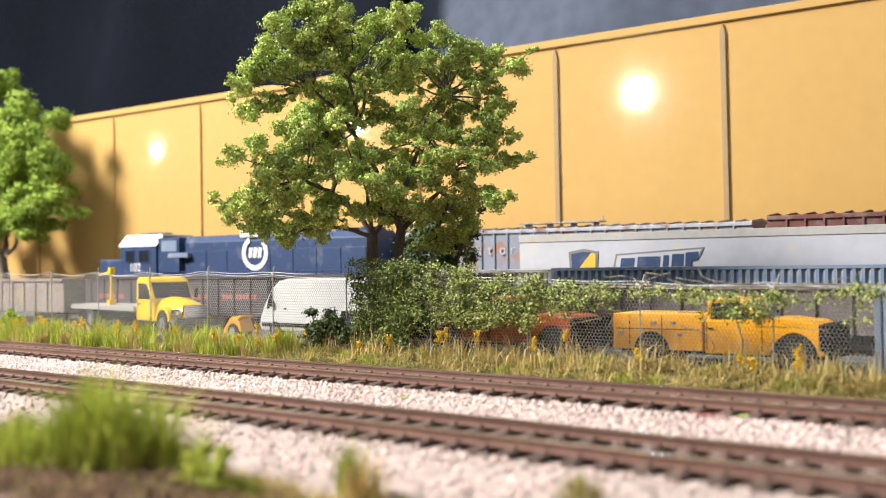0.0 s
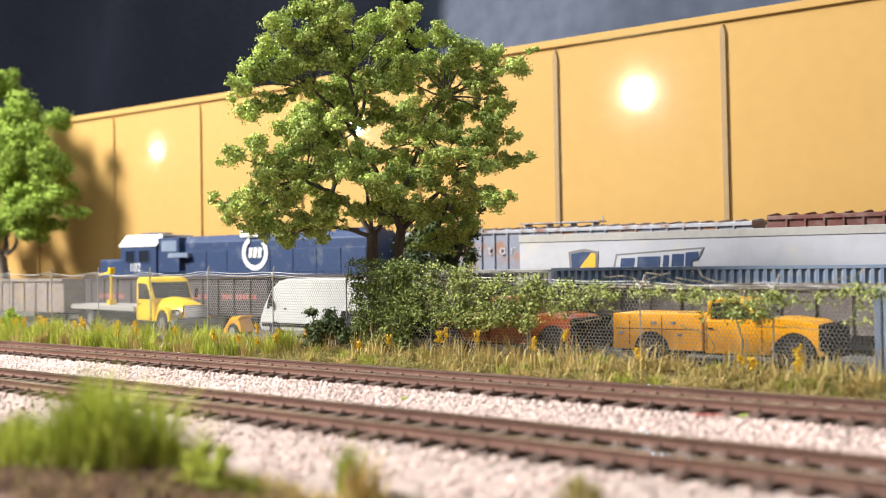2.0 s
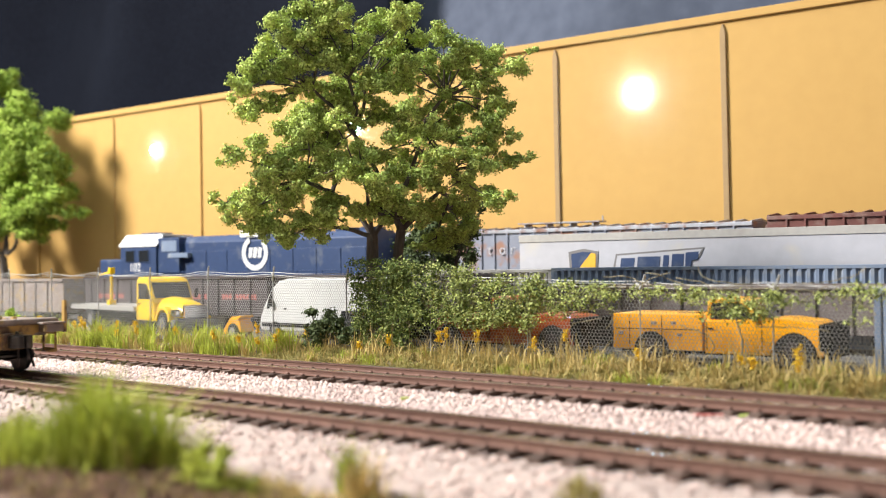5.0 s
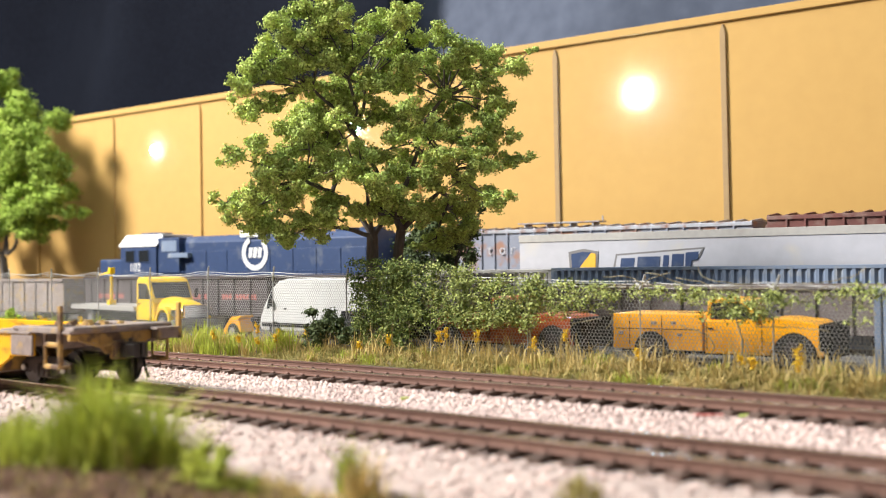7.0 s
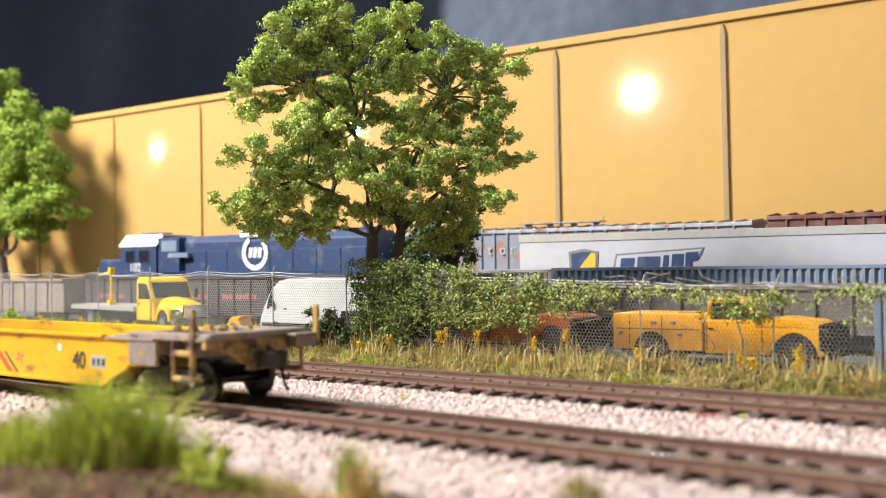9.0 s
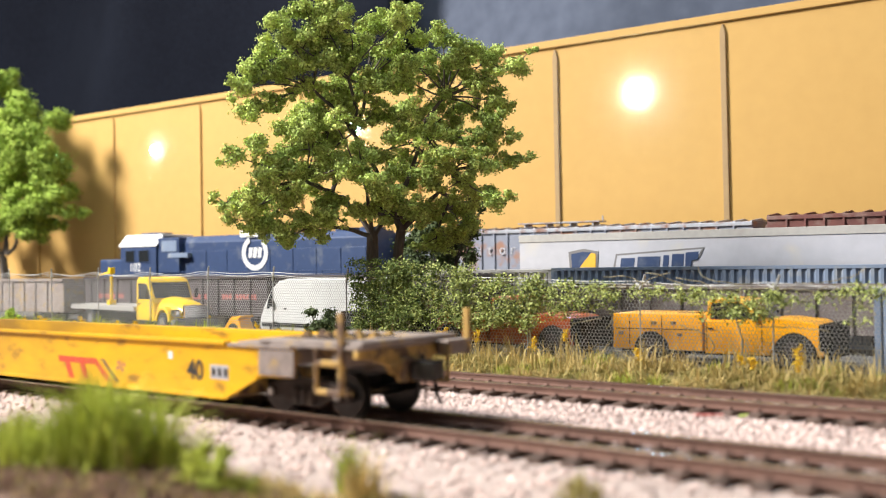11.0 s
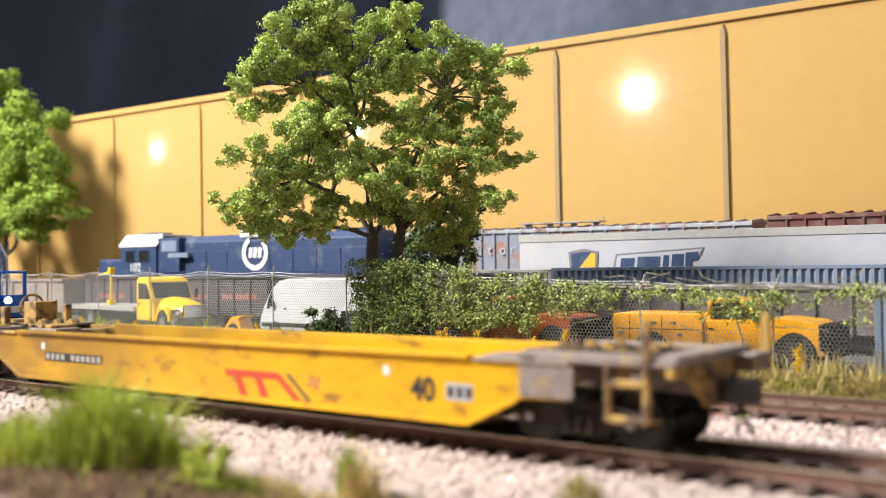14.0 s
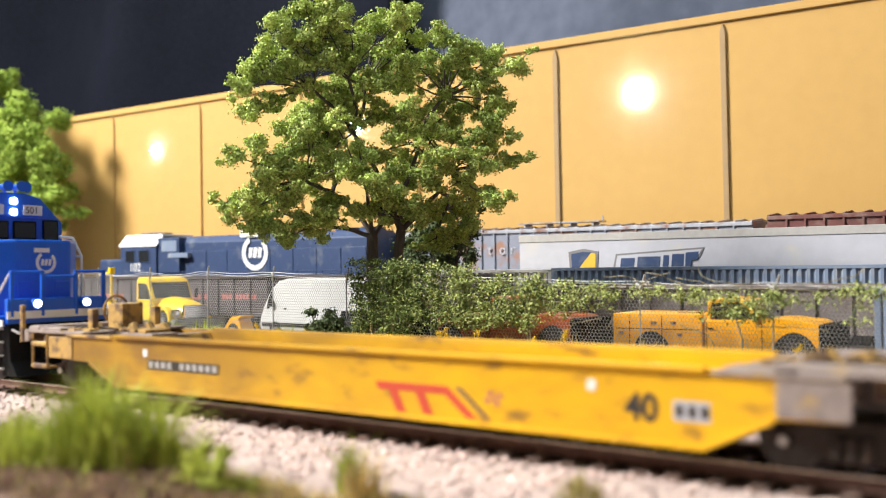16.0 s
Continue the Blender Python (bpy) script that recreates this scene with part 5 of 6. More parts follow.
def truck_of(parent, x, axles, r=4.8, frame_mat="iron"):
    """A bogie: side frames with springs as parts, wheelsets that turn."""
    bm = bmesh.new()
    box(bm, x - 4, x + 4, -9, 9, 4.2, 7.4, 0.4)
    bolster = part("bogie", bm, M[frame_mat], parent, "dark sprung bogie")
    half = max(abs(a) for a in axles)
    for s in (-1, 1):
        bm = bmesh.new()
        y0, y1 = (s * 10.9 - 0.9, s * 10.9 + 0.9)
        prism(bm, [(x - half - 2.6, 3.9), (x - half + 2.6, 3.9), (x - 4, 2.2), (x + 4, 2.2), (x + half - 2.6, 3.9), (x + half + 2.6, 3.9), (x + half + 2.2, 6.6), (x + 4.5, 8.2), (x - 4.5, 8.2), (x - half - 2.2, 6.6)], y0, y1, 0.4)
        for a in axles:
            rod(bm, (x + a, s * 10.6, r), (x + a, s * 12.5, r), 1.5, 1.1, 12)
        for k in (-2.2, 0, 2.2):
            rod(bm, (x + k, s * 12.1, 2.7), (x + k, s * 12.1, 6.0), 0.95, n=8)
        part("side_frame", bm, M[frame_mat], bolster)
        for a in axles:
            bm = bmesh.new()
            rod(bm, (x + a, s * 12.4, r), (x + a, s * 12.9, r), 0.95, 0.8, 10)
            part("bearing_cap", bm, M["steel"], bolster, "worn steel bearing cap")
    sets = []
    for a in axles:
        bm = bmesh.new()
        rod(bm, (0, -9.6, 0), (0, 9.6, 0), 1.0, n=10)
        for s in (-1, 1):
            rod(bm, (0, s * 7.9 - 0.35, 0), (0, s * 7.9 + 0.35, 0), r + 0.6, n=28)
            rod(bm, (0, s * 8.7 - 0.75, 0), (0, s * 8.7 + 0.75, 0), r, n=28)
            rod(bm, (0, s * 9.5 - 0.25, 0), (0, s * 9.5 + 0.25, 0), 1.6, n=10)
            for k in range(4):
                c, d = math.cos(k * 1.571), math.sin(k * 1.571)
                rod(bm, (2.8 * c, s * 9.2, 2.8 * d), (2.8 * c, s * 9.52, 2.8 * d), 0.55, n=6)
        w = part("wheelset", bm, M["wheel"], bolster, "dark polished steel wheelset")
        w.location = ((x + a) * U, 0, r * U)
        sets.append((w, x + a, r))
    return sets


WHEELSETS = []


def make_loco():
    lo = thing("locomotive", -382, TRACK_NEAR, 0, "bright blue diesel locomotive with white stripe and lit headlights", "locomotive")
    bm = bmesh.new()
    box(bm, -112, 110, -17.4, 17.4, 16.2, 19.2, 0.3)
    part("deck", bm, M["blue"], lo)
    bm = bmesh.new()
    box(bm, 110, 112, -16.0, 16.0, 17.0, 24.2, 0.3)
    part("end_sheet", bm, M["blue"], lo)
    bm = bmesh.new()
    box(bm, 111.8, 112.35, -16.2, 16.2, 18.4, 20.6, 0.1)
    box(bm, -112, 112, -17.62, -17.3, 16.4, 18.2, 0.05)
    box(bm, -112, 112, 17.3, 17.62, 16.4, 18.2, 0.05)
    part("sill_stripe", bm, M["white"], lo, "white stripe along the sill")
    bm = bmesh.new()
    box(bm, 108, 112, -15.5, 15.5, 5, 17, 0.5)
    prism(bm, [(108, 2.2), (116, 2.2), (112.5, 6.5), (112.2, 9), (108, 9)], -15.5, 15.5, 0.3)
    part("pilot_plate", bm, M["black"], lo)
    bm = bmesh.new()
    prism(bm, [(82, -13.4), (99.5, -13.4), (103.7, -8.8), (103.7, 8.8), (99.5, 13.4), (82, 13.4)], 19.0, 41.4, 0.9, axis="z")
    nose = part("nose", bm, M["blue"], lo)
    emblem(nose, Matrix.Translation((103.75, 0.6, 34.6)) @ pose(0, 0, 0, 0, 0, 90), 3.3, M["white"])
    bm = bmesh.new()
    for y in (-6, 6):
        box(bm, 103.3, 103.9, y - 2.4, y + 2.4, 22, 29, 0.2)
    part("sand_hatch", bm, M["blue"], nose)
    bm = bmesh.new()
    prism(bm, [(-17.8, 19), (17.8, 19), (17.8, 47.6), (10.2, 55.4), (-10.2, 55.4), (-17.8, 47.6)], 60, 84.5, 0.5, axis="x")
    cab = part("cab", bm, M["blue"], lo)
    bm = bmesh.new()
    prism(bm, [(-11.8, 49.0), (11.8, 49.0), (11.8, 51), (9.2, 55.2), (4, 56.6), (-4, 56.6), (-9.2, 55.2), (-11.8, 51)], 80, 86.2, 0.4, axis="x")
    part("headlight_housing", bm, M["blue"], cab)
    for z in (50.6, 54.0):
        bm = bmesh.new()
        rod(bm, (86.0, 0, z), (86.8, 0, z), 1.15, n=18)
        part("headlight", bm, M["lamp"], cab, "lit round headlight")
    for s in (-1, 1):
        bm = bmesh.new()
        box(bm, 86.1, 86.6, s * 6.4 - 3.2, s * 6.4 + 3.2, 49.7, 52.9, 0.4)
        board = part("number_board", bm, M["white"], cab, "white number board with black figures")
        lettering("number", "501", 2.9, M["ink"], board, Matrix.Translation((86.65, s * 6.4 - 2.6, 50.3)) @ Euler((radians(90), 0, radians(90))).to_matrix().to_4x4(), "", 1.0, 0.06)
        for y0, y1, z0, z1 in ((1.2, 8.0, 42.6, 47.4), (11.2, 15.6, 42.2, 48.0)):
            bm = bmesh.new()
            box(bm, 84.3, 84.95, min(s * y0, s * y1) - 0.5, max(s * y0, s * y1) + 0.5, z0 - 0.5, z1 + 0.5, 0.3)
            fr = part("window_frame", bm, M["black"], cab)
            bm = bmesh.new()
            box(bm, 84.9, 85.05, min(s * y0, s * y1), max(s * y0, s * y1), z0, z1, 0.05)
            part("window_pane", bm, M["glass"], fr)
        bm = bmesh.new()
        for x0, x1 in ((63, 70.5), (72.5, 81)):
            box(bm, x0, x1, s * 17.8 - 0.2, s * 17.8 + 0.2, 40, 47, 0.2)
        part("side_window", bm, M["glass"], cab)
    for y, x1 in ((-4.2, 93), (-1.0, 95), (2.4, 92)):
        bm = bmesh.new()
        rod(bm, (82, y, 58.2), (x1 - 4, y, 58.2), 0.7, 0.9, 10)
        rod(bm, (x1 - 4, y, 58.2), (x1 - 2, y, 58.2), 0.9, 1.7, 14)
        rod(bm, (83, y, 55.6), (83, y, 58.2), 0.5, n=6)
        part("horn", bm, M["blue"], cab, "blue air horn")
    bm = bmesh.new()
    prism(bm, [(-13, 19), (13, 19), (13, 46), (9, 50), (-9, 50), (-13, 46)], -106, 60, 0.5, axis="x")
    hood = part("long_hood", bm, M["blue"], lo)
    for k in range(8):
        bm = bmesh.new()
        box(bm, -100 + 19 * k, -84 + 19 * k, -13.35, -12.9, 22, 42, 0.15)
        part("hood_door", bm, M["blue"], hood)
    for fx in (-80, -60, -40):
        bm = bmesh.new()
        rod(bm, (fx, 0, 49.6), (fx, 0, 52), 7.5, n=20)
        part("roof_fan", bm, M["blue"], hood)
    # rails round the front platform
    bm = bmesh.new()
    for y in (-14.8, -5.4, 5.4, 14.8):
        box(bm, 111.4, 112.4, y - 0.5, y + 0.5, 19, 32.2, 0.15)
    pipe(bm, [(112, -14.8, 31.8), (112, -5.4, 31.8), (112, -4.4, 30.4), (112, 4.4, 30.4), (112, 5.4, 31.8), (112, 14.8, 31.8)], 0.42)
    part("end_handrail", bm, M["blue"], lo, "blue end handrail")
    for s in (-1, 1):
        bm = bmesh.new()
        pipe(bm, [(111.5, s * 14.8, 31.8), (107, s * 18.2, 22), (106.5, s * 18.2, 9)], 0.42)
        pipe(bm, [(98, s * 16.2, 19), (98, s * 16.2, 36.5), (94.5, s * 16, 36.5)], 0.42)
        pipe(bm, [(98, s * 16.2, 36.5), (96, s * 14.4, 42.4), (91, s * 12.8, 43.0)], 0.42)
        part("grab_rail", bm, M["white"], lo, "white grab rail")
        for k in range(4):
            bm = bmesh.new()
            box(bm, 101, 109, s * 16.6 - 1.4, s * 16.6 + 1.4, 4 + 3.8 * k, 4.5 + 3.8 * k, 0.1)
            part("step", bm, M["white"], lo, "white edged step")
        bm = bmesh.new()
        box(bm, 100.6, 101.2, s * 16 - 1.6, s * 16 + 1.6, 3.5, 17)
        part("step_plate", bm, M["black"], lo)
        bm = bmesh.new()
        rod(bm, (111.8, s * 7.9, 22.6), (113.6, s * 7.9, 22.6), 1.45, n=16)
        can = part("ditch_light", bm, M["blue"], lo)
        bm = bmesh.new()
        rod(bm, (113.5, s * 7.9, 22.6), (114.1, s * 7.9, 22.6), 1.1, n=16)
        part("lens", bm, M["lamp"], can, "lit ditch light lens")
        bm = bmesh.new()
        for x in range(-104, 60, 18):
            rod(bm, (x, s * 17.2, 19), (x, s * 17.2, 31), 0.35, n=6)
        rod(bm, (-110, s * 17.2, 31), (60, s * 17.2, 31), 0.35, n=6)
        part("side_handrail", bm, M["blue"], lo)
        for y in (3.0, 6.5, 10):
            bm = bmesh.new()
            pipe(bm, [(112.6, s * y, 15), (114.2, s * y, 12), (114.0, s * y, 7)], 0.45)
            part("air_hose", bm, M["black"], lo)
    bm = bmesh.new()
    pipe(bm, [(112.5, -15, 15.5), (114.3, -14, 14.5), (114.3, 14, 14.5), (112.5, 15, 15.5)], 0.35)
    part("uncoupling_lever", bm, M["white"], lo)
    bm = bmesh.new()
    box(bm, 110, 118, -1.8, 1.8, 8.6, 11.6, 0.3)
    box(bm, 117, 121.5, -2.6, 2.4, 8.2, 12.0, 0.6)
    part("coupler", bm, M["iron"], lo)
    bm = bmesh.new()
    box(bm, -30, 30, -14, 14, 3.5, 15.5, 1.2)
    part("fuel_tank", bm, M["black"], lo)
    bm = bmesh.new()
    box(bm, -105, 108, -8, 8, 9.5, 16.4)
    part("underframe", bm, M["black"], lo)
    sets = truck_of(lo, 73, (-23, 0, 23), 5.3) + truck_of(lo, -73, (-23, 0, 23), 5.3)
    WHEELSETS.extend(sets)
    return lo


def make_well_car():
    cr = thing("well_car", -140.5, TRACK_NEAR, 0, "weathered yellow empty well car with grimy end platforms", "freight car")
    w = 16.2
    for s in (-1, 1):
        bm = bmesh.new()
        prism(bm, [(-77.5, 2.9), (77.5, 2.9), (88.5, 8.2), (99, 8.6), (99, 15.0), (-99, 15.0), (-99, 8.6), (-88.5, 8.2)], min(s * w, s * (w - 1.3)), max(s * w, s * (w - 1.3)), 0.15)
        side = part("side_sill", bm, M["yellow"], cr, "dented yellow side with rust streaks")
        bm = bmesh.new()
        box(bm, -78, 78, s * (w - 0.2) - 1.1, s * (w - 0.2) + 1.1, 14.9, 15.7, 0.2)
        part("top_chord", bm, M["yellow"], side)
        bm = bmesh.new()
        prism(bm, [(-77.5, 2.6), (77.5, 2.6), (88.5, 7.8), (88.5, 8.6), (77.2, 3.4), (-77.2, 3.4), (-88.5, 8.6), (-88.5, 7.8)], min(s * w, s * (w + 0.5)), max(s * w, s * (w + 0.5)), 0.1)
        part("bottom_flange", bm, M["yellow"], side)
        bm = bmesh.new()
        for x in (-62, -31, 0, 31, 62):
            box(bm, x - 0.35, x + 0.35, min(s * (w - 1.2), s * (w - 2.4)), max(s * (w - 1.2), s * (w - 2.4)), 3.4, 10.5)
        box(bm, -76, 76, min(s * (w - 1.2), s * (w - 2.2)), max(s * (w - 1.2), s * (w - 2.2)), 11.4, 12.2, 0.1)
        part("inner_rib", bm, M["yellow"], side)
        for x in (-66, 57):
            bm = bmesh.new()
            box(bm, x, x + 1.6, s * w - 0.1 * (s > 0) - 0.1, s * w + 0.1, 10.8, 12.6)
            part("placard", bm, M["white"], side, "small white card")
        for e in (-1, 1):
            # pocket step at the end of the lip
            bm = bmesh.new()
            box(bm, min(e * 79, e * 99), max(e * 79, e * 99), s * (w - 0.3) - 0.9, s * (w - 0.3) + 0.9, 14.6, 15.3, 0.15)
            i0 = 88.8 if e > 0 else 96.5
            box(bm, min(e * i0, e * (i0 + 11)), max(e * i0, e * (i0 + 11)), min(s * (w - 0.3), s * (w + 0.35)), max(s * (w - 0.3), s * (w + 0.35)), 8.7, 14.4, 0.3)
            part("end_patch", bm, M["grime"] if e > 0 else M["yellow_dirty"], side, "grimy worn end plate")
    bm = bmesh.new()
    box(bm, -77, 77, -w + 1.3, w - 1.3, 2.7, 3.5)
    for x in range(-70, 71, 20):
        box(bm, x - 1.5, x + 1.5, -w + 1.3, w - 1.3, 3.3, 4.4)
    part("well_floor", bm, M["grime"], cr)
    # markings on both sides
    for s in (-1, 1):
        def mark(outline, mat, name, label=""):
            b = bmesh.new()
            prism(b, [(-s * u if s > 0 else u, v) for u, v in outline], s * w - 0.07, s * w + 0.07)
            part(name, b, M[mat], cr, label)
        off = 9.7
        for q in ([(0, 9.5), (0.6, 8.0), (17.5, 8.0), (16.2, 9.5)], [(3.2, 8.2), (5.4, 8.2), (7.6, 4.0), (5.2, 4.0)], [(9.9, 8.2), (12.1, 8.2), (14.3, 4.0), (11.9, 4.0)]):
            mark([(u + off, v) for u, v in q], "red", "emblem_bar", "red bar")
        mark([(u + off, v) for u, v in [(15.2, 9.5), (17.6, 9.5), (24.4, 4.0), (22.0, 4.0)]], "red", "emblem_bar", "red slanted bar")
        mark([(u + off, v) for u, v in [(19.4, 9.5), (20.8, 9.5), (27.6, 4.0), (26.2, 4.0)]], "turf", "emblem_bar", "brown slanted bar")
        for k in range(4):
            mark([(37.5 + 0.3 + 2.2 * math.cos(k * 1.571 + 0.5 + d), 8 + 1.4 * math.sin(k * 1.571 + 0.5 + d)) for d in (-0.35, 0.35)] + [(37.8, 8.0)], "faded_red", "star_mark", "faded red star point")
        mark([(72.4, 7.0), (78.6, 7.0), (78.6, 10.2), (72.4, 10.2)], "trailer", "data_panel", "white data panel")
        for k in range(3):
            b = bmesh.new()
            u = 72.9 + 2.1 * k
            q = [(u, 7.6), (u + 1.3, 7.6), (u + 1.3, 9.5), (u, 9.5)]
            prism(b, [(-s * p if s > 0 else p, v) for p, v in q], s * w - 0.1, s * w + 0.1)
            part("data_bar", b, M["ink"], cr)
        mark([(-64.5, 7.9), (-37.6, 7.9), (-37.6, 10.2), (-64.5, 10.2)], "ink", "number_panel", "black number panel")
        for k in range(11):
            if k == 4:
                continue
            b = bmesh.new()
            u = -63.6 + 2.35 * k
            prism(b, [(-s * p if s > 0 else p, v) for p, v in [(u, 8.3), (u + 1.5, 8.3), (u + 1.5, 9.8), (u, 9.8)]], s * w - 0.1, s * w + 0.1)
            part("number_bar", b, M["trailer_rail"], cr, "pale bar")
        m = facing_front(64.0, -w - 0.02, 6.6) if s < 0 else Matrix.Translation((-64.0, w + 0.02, 6.6)) @ Euler((radians(90), 0, radians(180))).to_matrix().to_4x4()
        lettering("side_number", "40", 6.2, M["ink"], cr, m, "black stencilled figures", 0.94, 0.07, 0.03)
    for e in (-1, 1):
        def span(a, b):
            return (min(e * a, e * b), max(e * a, e * b))
        bm = bmesh.new()
        prism(bm, [(e * 72, 3.4), (e * 79, 14.4), (e * 80, 14.4), (e * 80, 3.4)], -w + 1.4, w - 1.4)
        part("well_bulkhead", bm, M["yellow_dirty"], cr, "sloping bulkhead of the well")
        bm = bmesh.new()
        x0, x1 = span(79, 117)
        box(bm, x0, x1, -4.2, 4.2, 9.5, 15.2, 0.4)
        for xx in (84, 97.5, 111):
            a, b = span(xx - 1.4, xx + 1.4)
            box(bm, a, b, -w + 1.2, w - 1.2, 11.2, 14.4, 0.2)
        part("end_frame", bm, M["grime"], cr, "grimy end frame over the bogie")
        bm = bmesh.new()
        # platform plates, nearly flat, with a hole over the bogie
        a, b = span(92, 118)
        box(bm, a, b, -w, -6.2, 15.1, 15.9, 0.2)
        box(bm, a, b, 6.2, w, 15.1, 15.9, 0.2)
        a, b = span(118.1, 122.2)
        box(bm, a, b, min(e * 8.0, e * w), max(e * 8.0, e * w), 15.15, 15.85, 0.2)
        a, b = span(118.1, 121.8)
        box(bm, a, b, min(e * 9.0, e * w), max(e * 9.0, e * w), 12.6, 15.1, 0.3)
        a, b = span(108, 118)
        box(bm, a, b, -6.2, 6.2, 15.0, 15.8, 0.2)
        a, b = span(80, 92)
        if e > 0:
            box(bm, a, b, -w + 1.4, -8, 15.1, 15.7, 0.2)
            box(bm, a, b, 8, w - 1.4, 15.1, 15.7, 0.2)
        deck = part("end_platform", bm, M["grime"], cr, "grey grimy walkway plates")
        bm = bmesh.new()
        for k in range(5):
            a, b = span(82 + 5 * k, 85.4 + 5 * k)
            box(bm, a, b, -4, 4, 15.2, 16.1, 0.2)
        part("deck_bracket", bm, M["yellow_dirty"], deck)
        bm = bmesh.new()
        for yy in (-11.5, 11.5):
            a, b = span(100, 107)
            box(bm, a, b, yy - 2.2, yy + 2.2, 15.7, 16.4, 0.25)
            a, b = span(94, 97)
            box(bm, a, b, yy - 1.6, yy + 1.6, 15.5, 16.5, 0.25)
        part("container_guide", bm, M["yellow_dirty"], deck, "rusty yellow container guide")
        for yy, h0 in ((-2.5, 16.0), (2.5, 16.0), (7.5, 15.8)):
            for xx in (88, 94.5, 104):
                bm = bmesh.new()
                a, b = e * xx, e * (xx + 3.4)
                prism(bm, [(a, h0), (b, h0), ((a * 0.3 + b * 0.7), h0 + 1.5), ((a * 0.6 + b * 0.4), h0 + 1.5)], yy - 0.7, yy + 0.7, 0.15)
                part("casting_lug", bm, M["yellow_dirty"], deck, "rusty yellow casting lug")
        bm = bmesh.new()
        pipe(bm, [(e * 90, -7, 16.2), (e * 100, -5.2, 16.3), (e * 110, -6.4, 16.2), (e * 116, -4, 16.0)], 0.35, 6)
        pipe(bm, [(e * 94, 6.6, 16.2), (e * 112, 5.4, 16.3)], 0.35, 6)
        part("brake_pipe", bm, M["iron"], deck)
        bm = bmesh.new()
        a, b = span(113.6, 118.8)
        box(bm, a, b, -w + 0.4, w - 0.4, 15.3, 17.0, 0.75)
        part("end_plank", bm, M["grime"], deck, "thick rounded grey end plank")
        bm = bmesh.new()
        bm.free()
        for yy in (-w + 3.0, w - 3.0):
            bm = bmesh.new()
            a, b = span(88 if e > 0 else 103, 113.4)
            box(bm, a, b, yy - 2.6, yy + 2.6, 15.5, 16.7, 0.55)
            part("side_plank", bm, M["grime"], deck, "rounded grey side plank")
        bm = bmesh.new()
        for yy in (-9.5, 9.5):
            prism(bm, [(e * 101, 15.0), (e * 117, 15.0), (e * 117, 13.6), (e * 106, 11.4), (e * 101, 11.4)], yy - 0.5, yy + 0.5)
        part("platform_bracket", bm, M["yellow_dirty"], deck)
        bm = bmesh.new()
        a, b = span(116.6, 118)
        prism(bm, [(-w, 15.0), (w, 15.0), (w, 13.4), (8, 12.4), (5, 9.2), (-5, 9.2), (-8, 12.4), (-w, 13.4)], a, b, 0.2, axis="x")
        part("end_sill", bm, M["yellow_dirty"], cr, "rusty yellow end sill")
        for s in (-1, 1):
            bm = bmesh.new()
            out = 4.0 * s * e + 0.2
            a, b = span(116.3 + out, 117.8 + out)
            box(bm, a, b, s * (w - 0.1) - 0.5, s * (w - 0.1) + 0.5, 7.0 if s * e < 0 else 12.4, 22.6, 0.2)
            part("corner_post", bm, M["yellow_dirty"], cr, "rusty yellow corner grab post")
            bm = bmesh.new()
            xa, xb = e * (107.4 + s * e), e * (114.5 + s * e)
            for xx in (xa, xb):
                pipe(bm, [(xx, s * (w + 0.2), 15), (xx, s * (w + 0.2), 6.0)], 0.62 if s * e < 0 else 0.42, 6)
            for z in (6.3, 12.2):
                pipe(bm, [(xa, s * (w + 0.2), z), (xb, s * (w + 0.2), z)], 0.7, 6)
            a, b = span(106.4 + s * e, 115.5 + s * e)
            box(bm, a, b, s * (w - 1.2) - 1.2, s * (w - 1.2) + 1.2, 5.8, 6.4, 0.1)
            part("sill_step", bm, M["yellow_dirty"], cr, "rusty yellow sill step")
        bm = bmesh.new()
        a, b = span(117, 121)
        box(bm, a, b, -2.0, 2.0, 8.8, 11.6, 0.3)
        a, b = span(119.8, 123.2)
        box(bm, a, b, -2.6, 2.2, 8.0, 12.4, 1.0)
        rod(bm, (e * 123.6, 2.2, 8.2), (e * 123.6, 2.2, 12.2), 1.5, n=14)
        prism(bm, [(e * 122.5, -2.6), (e * 126.2, -2.2), (e * 126.6, -0.6), (e * 124.6, 0.2), (e * 122.5, 0.0)], 8.3, 12.1, 0.4, axis="z")
        rod(bm, (e * 121.4, 0, 12.2), (e * 121.4, 0, 13.4), 0.6, n=8)
        part("coupler", bm, M["wheel"], cr, "dark knuckle coupler")
        bm = bmesh.new()
        rod(bm, (e * 122.0, 0, 8.2), (e * 122.0, 0, 2.6), 0.3, n=6)
        part("trip_pin", bm, M["iron"], cr, "thin bent dark pin")
        bm = bmesh.new()
        box(bm, *span(116.8, 119.6), -3.6, 3.6, 7.6, 12.8, 0.5)
        part("draft_gear_box", bm, M["yellow_dirty"], cr)
        bm = bmesh.new()
        pipe(bm, [(e * 117, 4, 9.5), (e * 121, 4.5, 7.5), (e * 121.5, 4.8, 4.2), (e * 123, 4.6, 2.4)], 0.42, 6)
        part("air_hose", bm, M["black"], cr)
        bm = bmesh.new()
        pipe(bm, [(e * 118.6, -14, 13.5), (e * 119.2, -8, 11.5), (e * 119.2, 0, 12.4)], 0.3, 6)
        part("uncoupling_lever", bm, M["yellow_dirty"], cr)
        WHEELSETS.extend(truck_of(cr, e * 98.5, (-10, 10), 4.8))
    # brake stand on the end next to the locomotive
    bm = bmesh.new()
    box(bm, -111, -104, 4, 11, 15.8, 22.5, 0.4)
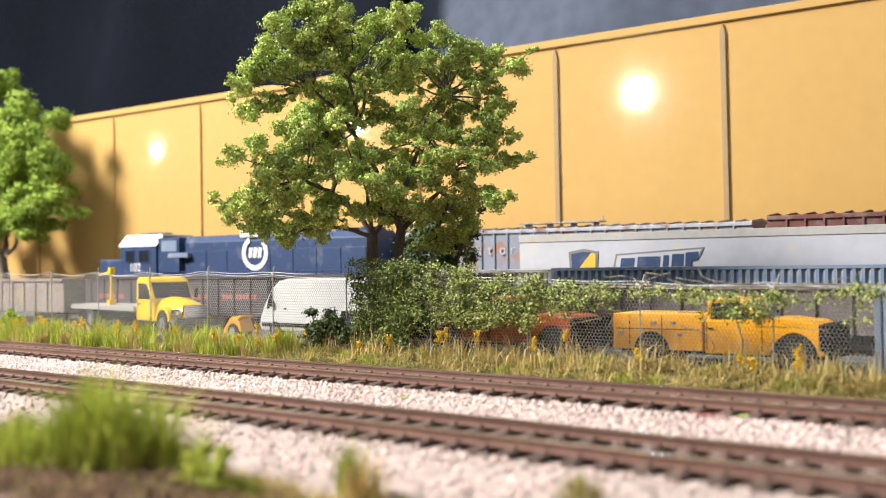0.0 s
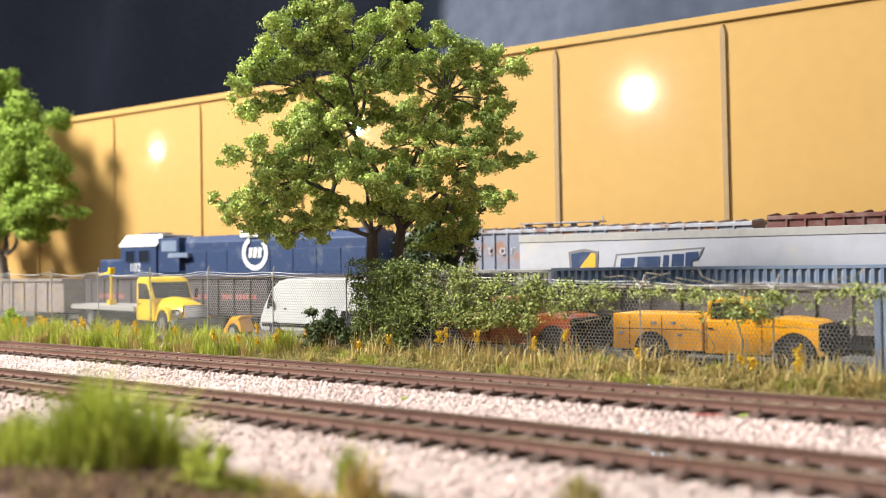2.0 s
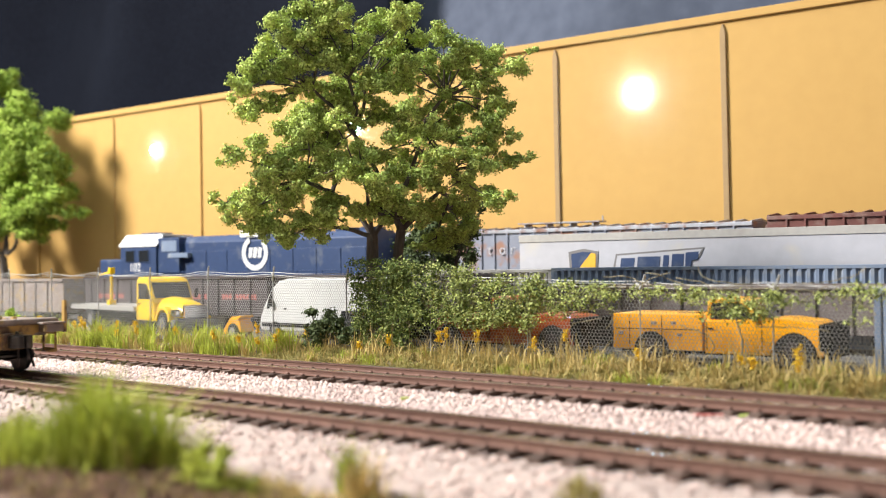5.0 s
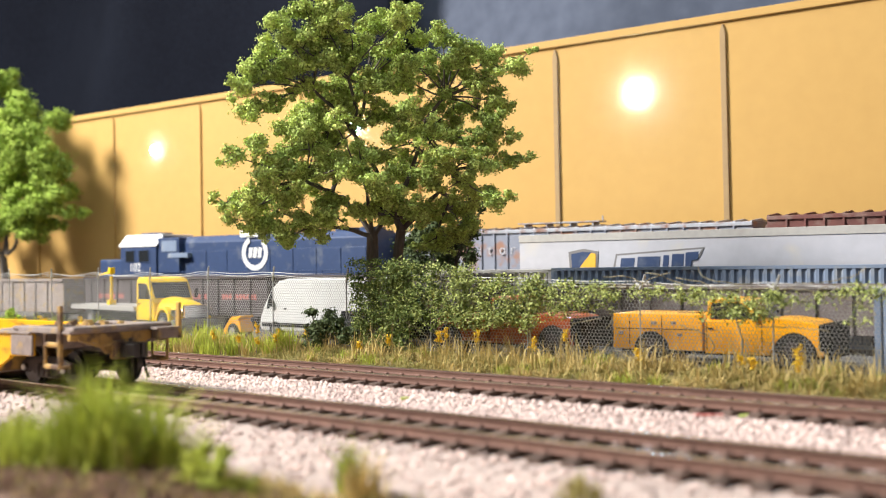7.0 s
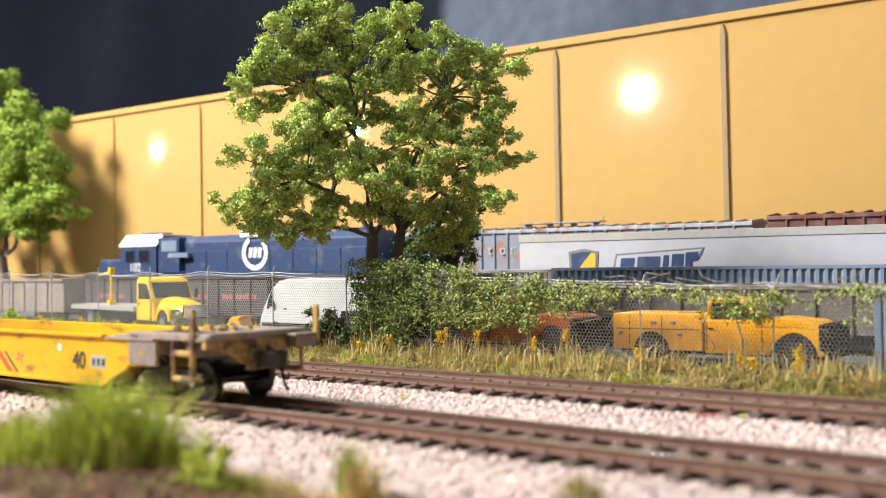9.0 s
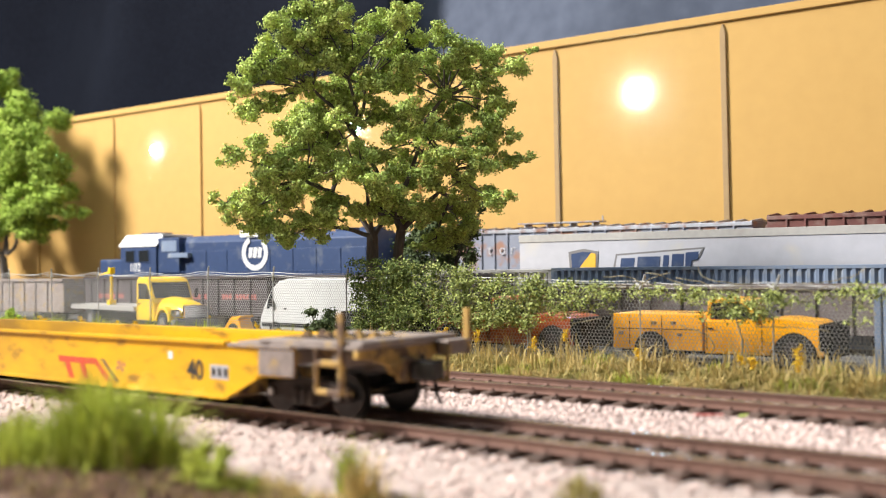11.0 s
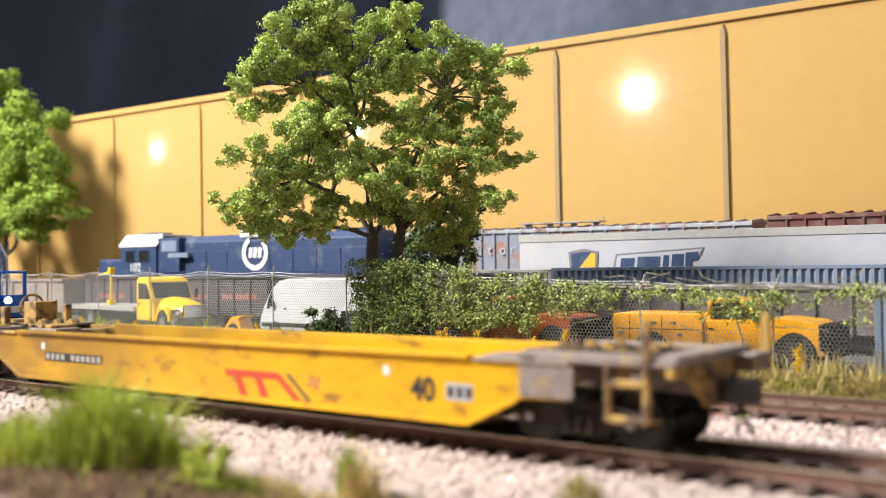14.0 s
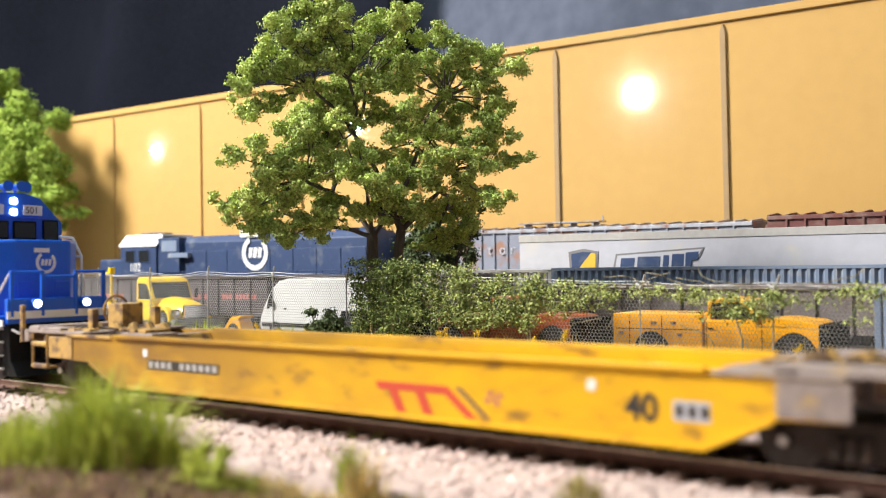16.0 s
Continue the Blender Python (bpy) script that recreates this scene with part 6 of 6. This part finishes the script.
    part("brake_housing", bm, M["yellow_dirty"], cr, "rusty yellow brake housing")
    bm = bmesh.new()
    n = 18
    ring = [(-112.2, 7.5 + 4.0 * math.cos(6.2832 * k / n), 20.6 + 4.0 * math.sin(6.2832 * k / n)) for k in range(n + 1)]
    pipe(bm, ring, 0.4, 6)
    for k in range(0, n, 3):
        rod(bm, (-112.2, 7.5, 20.6), ring[k], 0.25, n=5)
    rod(bm, (-112.4, 7.5, 20.6), (-110.5, 7.5, 20.6), 0.7, n=8)
    part("brake_wheel", bm, M["yellow_dirty"], cr, "spoked hand brake wheel")
    for y in (-8, 12):
        bm = bmesh.new()
        box(bm, -100.8, -98.6, y - 1.0, y + 1.0, 15.6, 21.5, 0.2)
        part("guide_post", bm, M["yellow_dirty"], cr)
    return cr


car = make_well_car()
loco = make_loco()

# ---- motion: the train rolls past at a slow, slightly easing pace ----
TRAVEL = [(0.0, -458.0), (2.0, -383.5), (4.0, -309.6), (4.2, -302.4), (5.2, -268.0), (6.3, -234.5), (6.5, -229.2), (7.0, -215.8), (8.0, -188.0), (9.0, -160.4), (10.2, -131.3), (11.5, -101.8), (12.5, -79.0), (14.0, -45.4), (15.0, -23.1), (16.0, 0.0)]


def travel(t):
    """Distance along the track at t seconds, smoothly through the rows above."""
    ts, ds = [r[0] for r in TRAVEL], [r[1] for r in TRAVEL]
    slope = [(ds[min(i + 1, len(ds) - 1)] - ds[max(i - 1, 0)]) / (ts[min(i + 1, len(ts) - 1)] - ts[max(i - 1, 0)]) for i in range(len(ts))]
    i = min(max(sum(1 for v in ts if v <= t) - 1, 0), len(ts) - 2)
    hh = ts[i + 1] - ts[i]
    u = (t - ts[i]) / hh
    return ((2 * u ** 3 - 3 * u ** 2 + 1) * ds[i] + (u ** 3 - 2 * u ** 2 + u) * hh * slope[i]
            + (-2 * u ** 3 + 3 * u ** 2) * ds[i + 1] + (u ** 3 - u ** 2) * hh * slope[i + 1])


def motions():
    steps = [0.25 * k for k in range(65)]
    walk(car, [(t, pose((-140.5 + travel(t)) * U, TRACK_NEAR * U, 0)) for t in steps])
    walk(loco, [(t, pose((-382 + travel(t)) * U, TRACK_NEAR * U, 0)) for t in steps])
    turns = [0.2 * k for k in range(81)]
    for w, x, r in WHEELSETS:
        walk(w, [(t, pose(x * U, 0, r * U, 0, math.degrees(travel(t) / r), 0)) for t in turns])


motions()
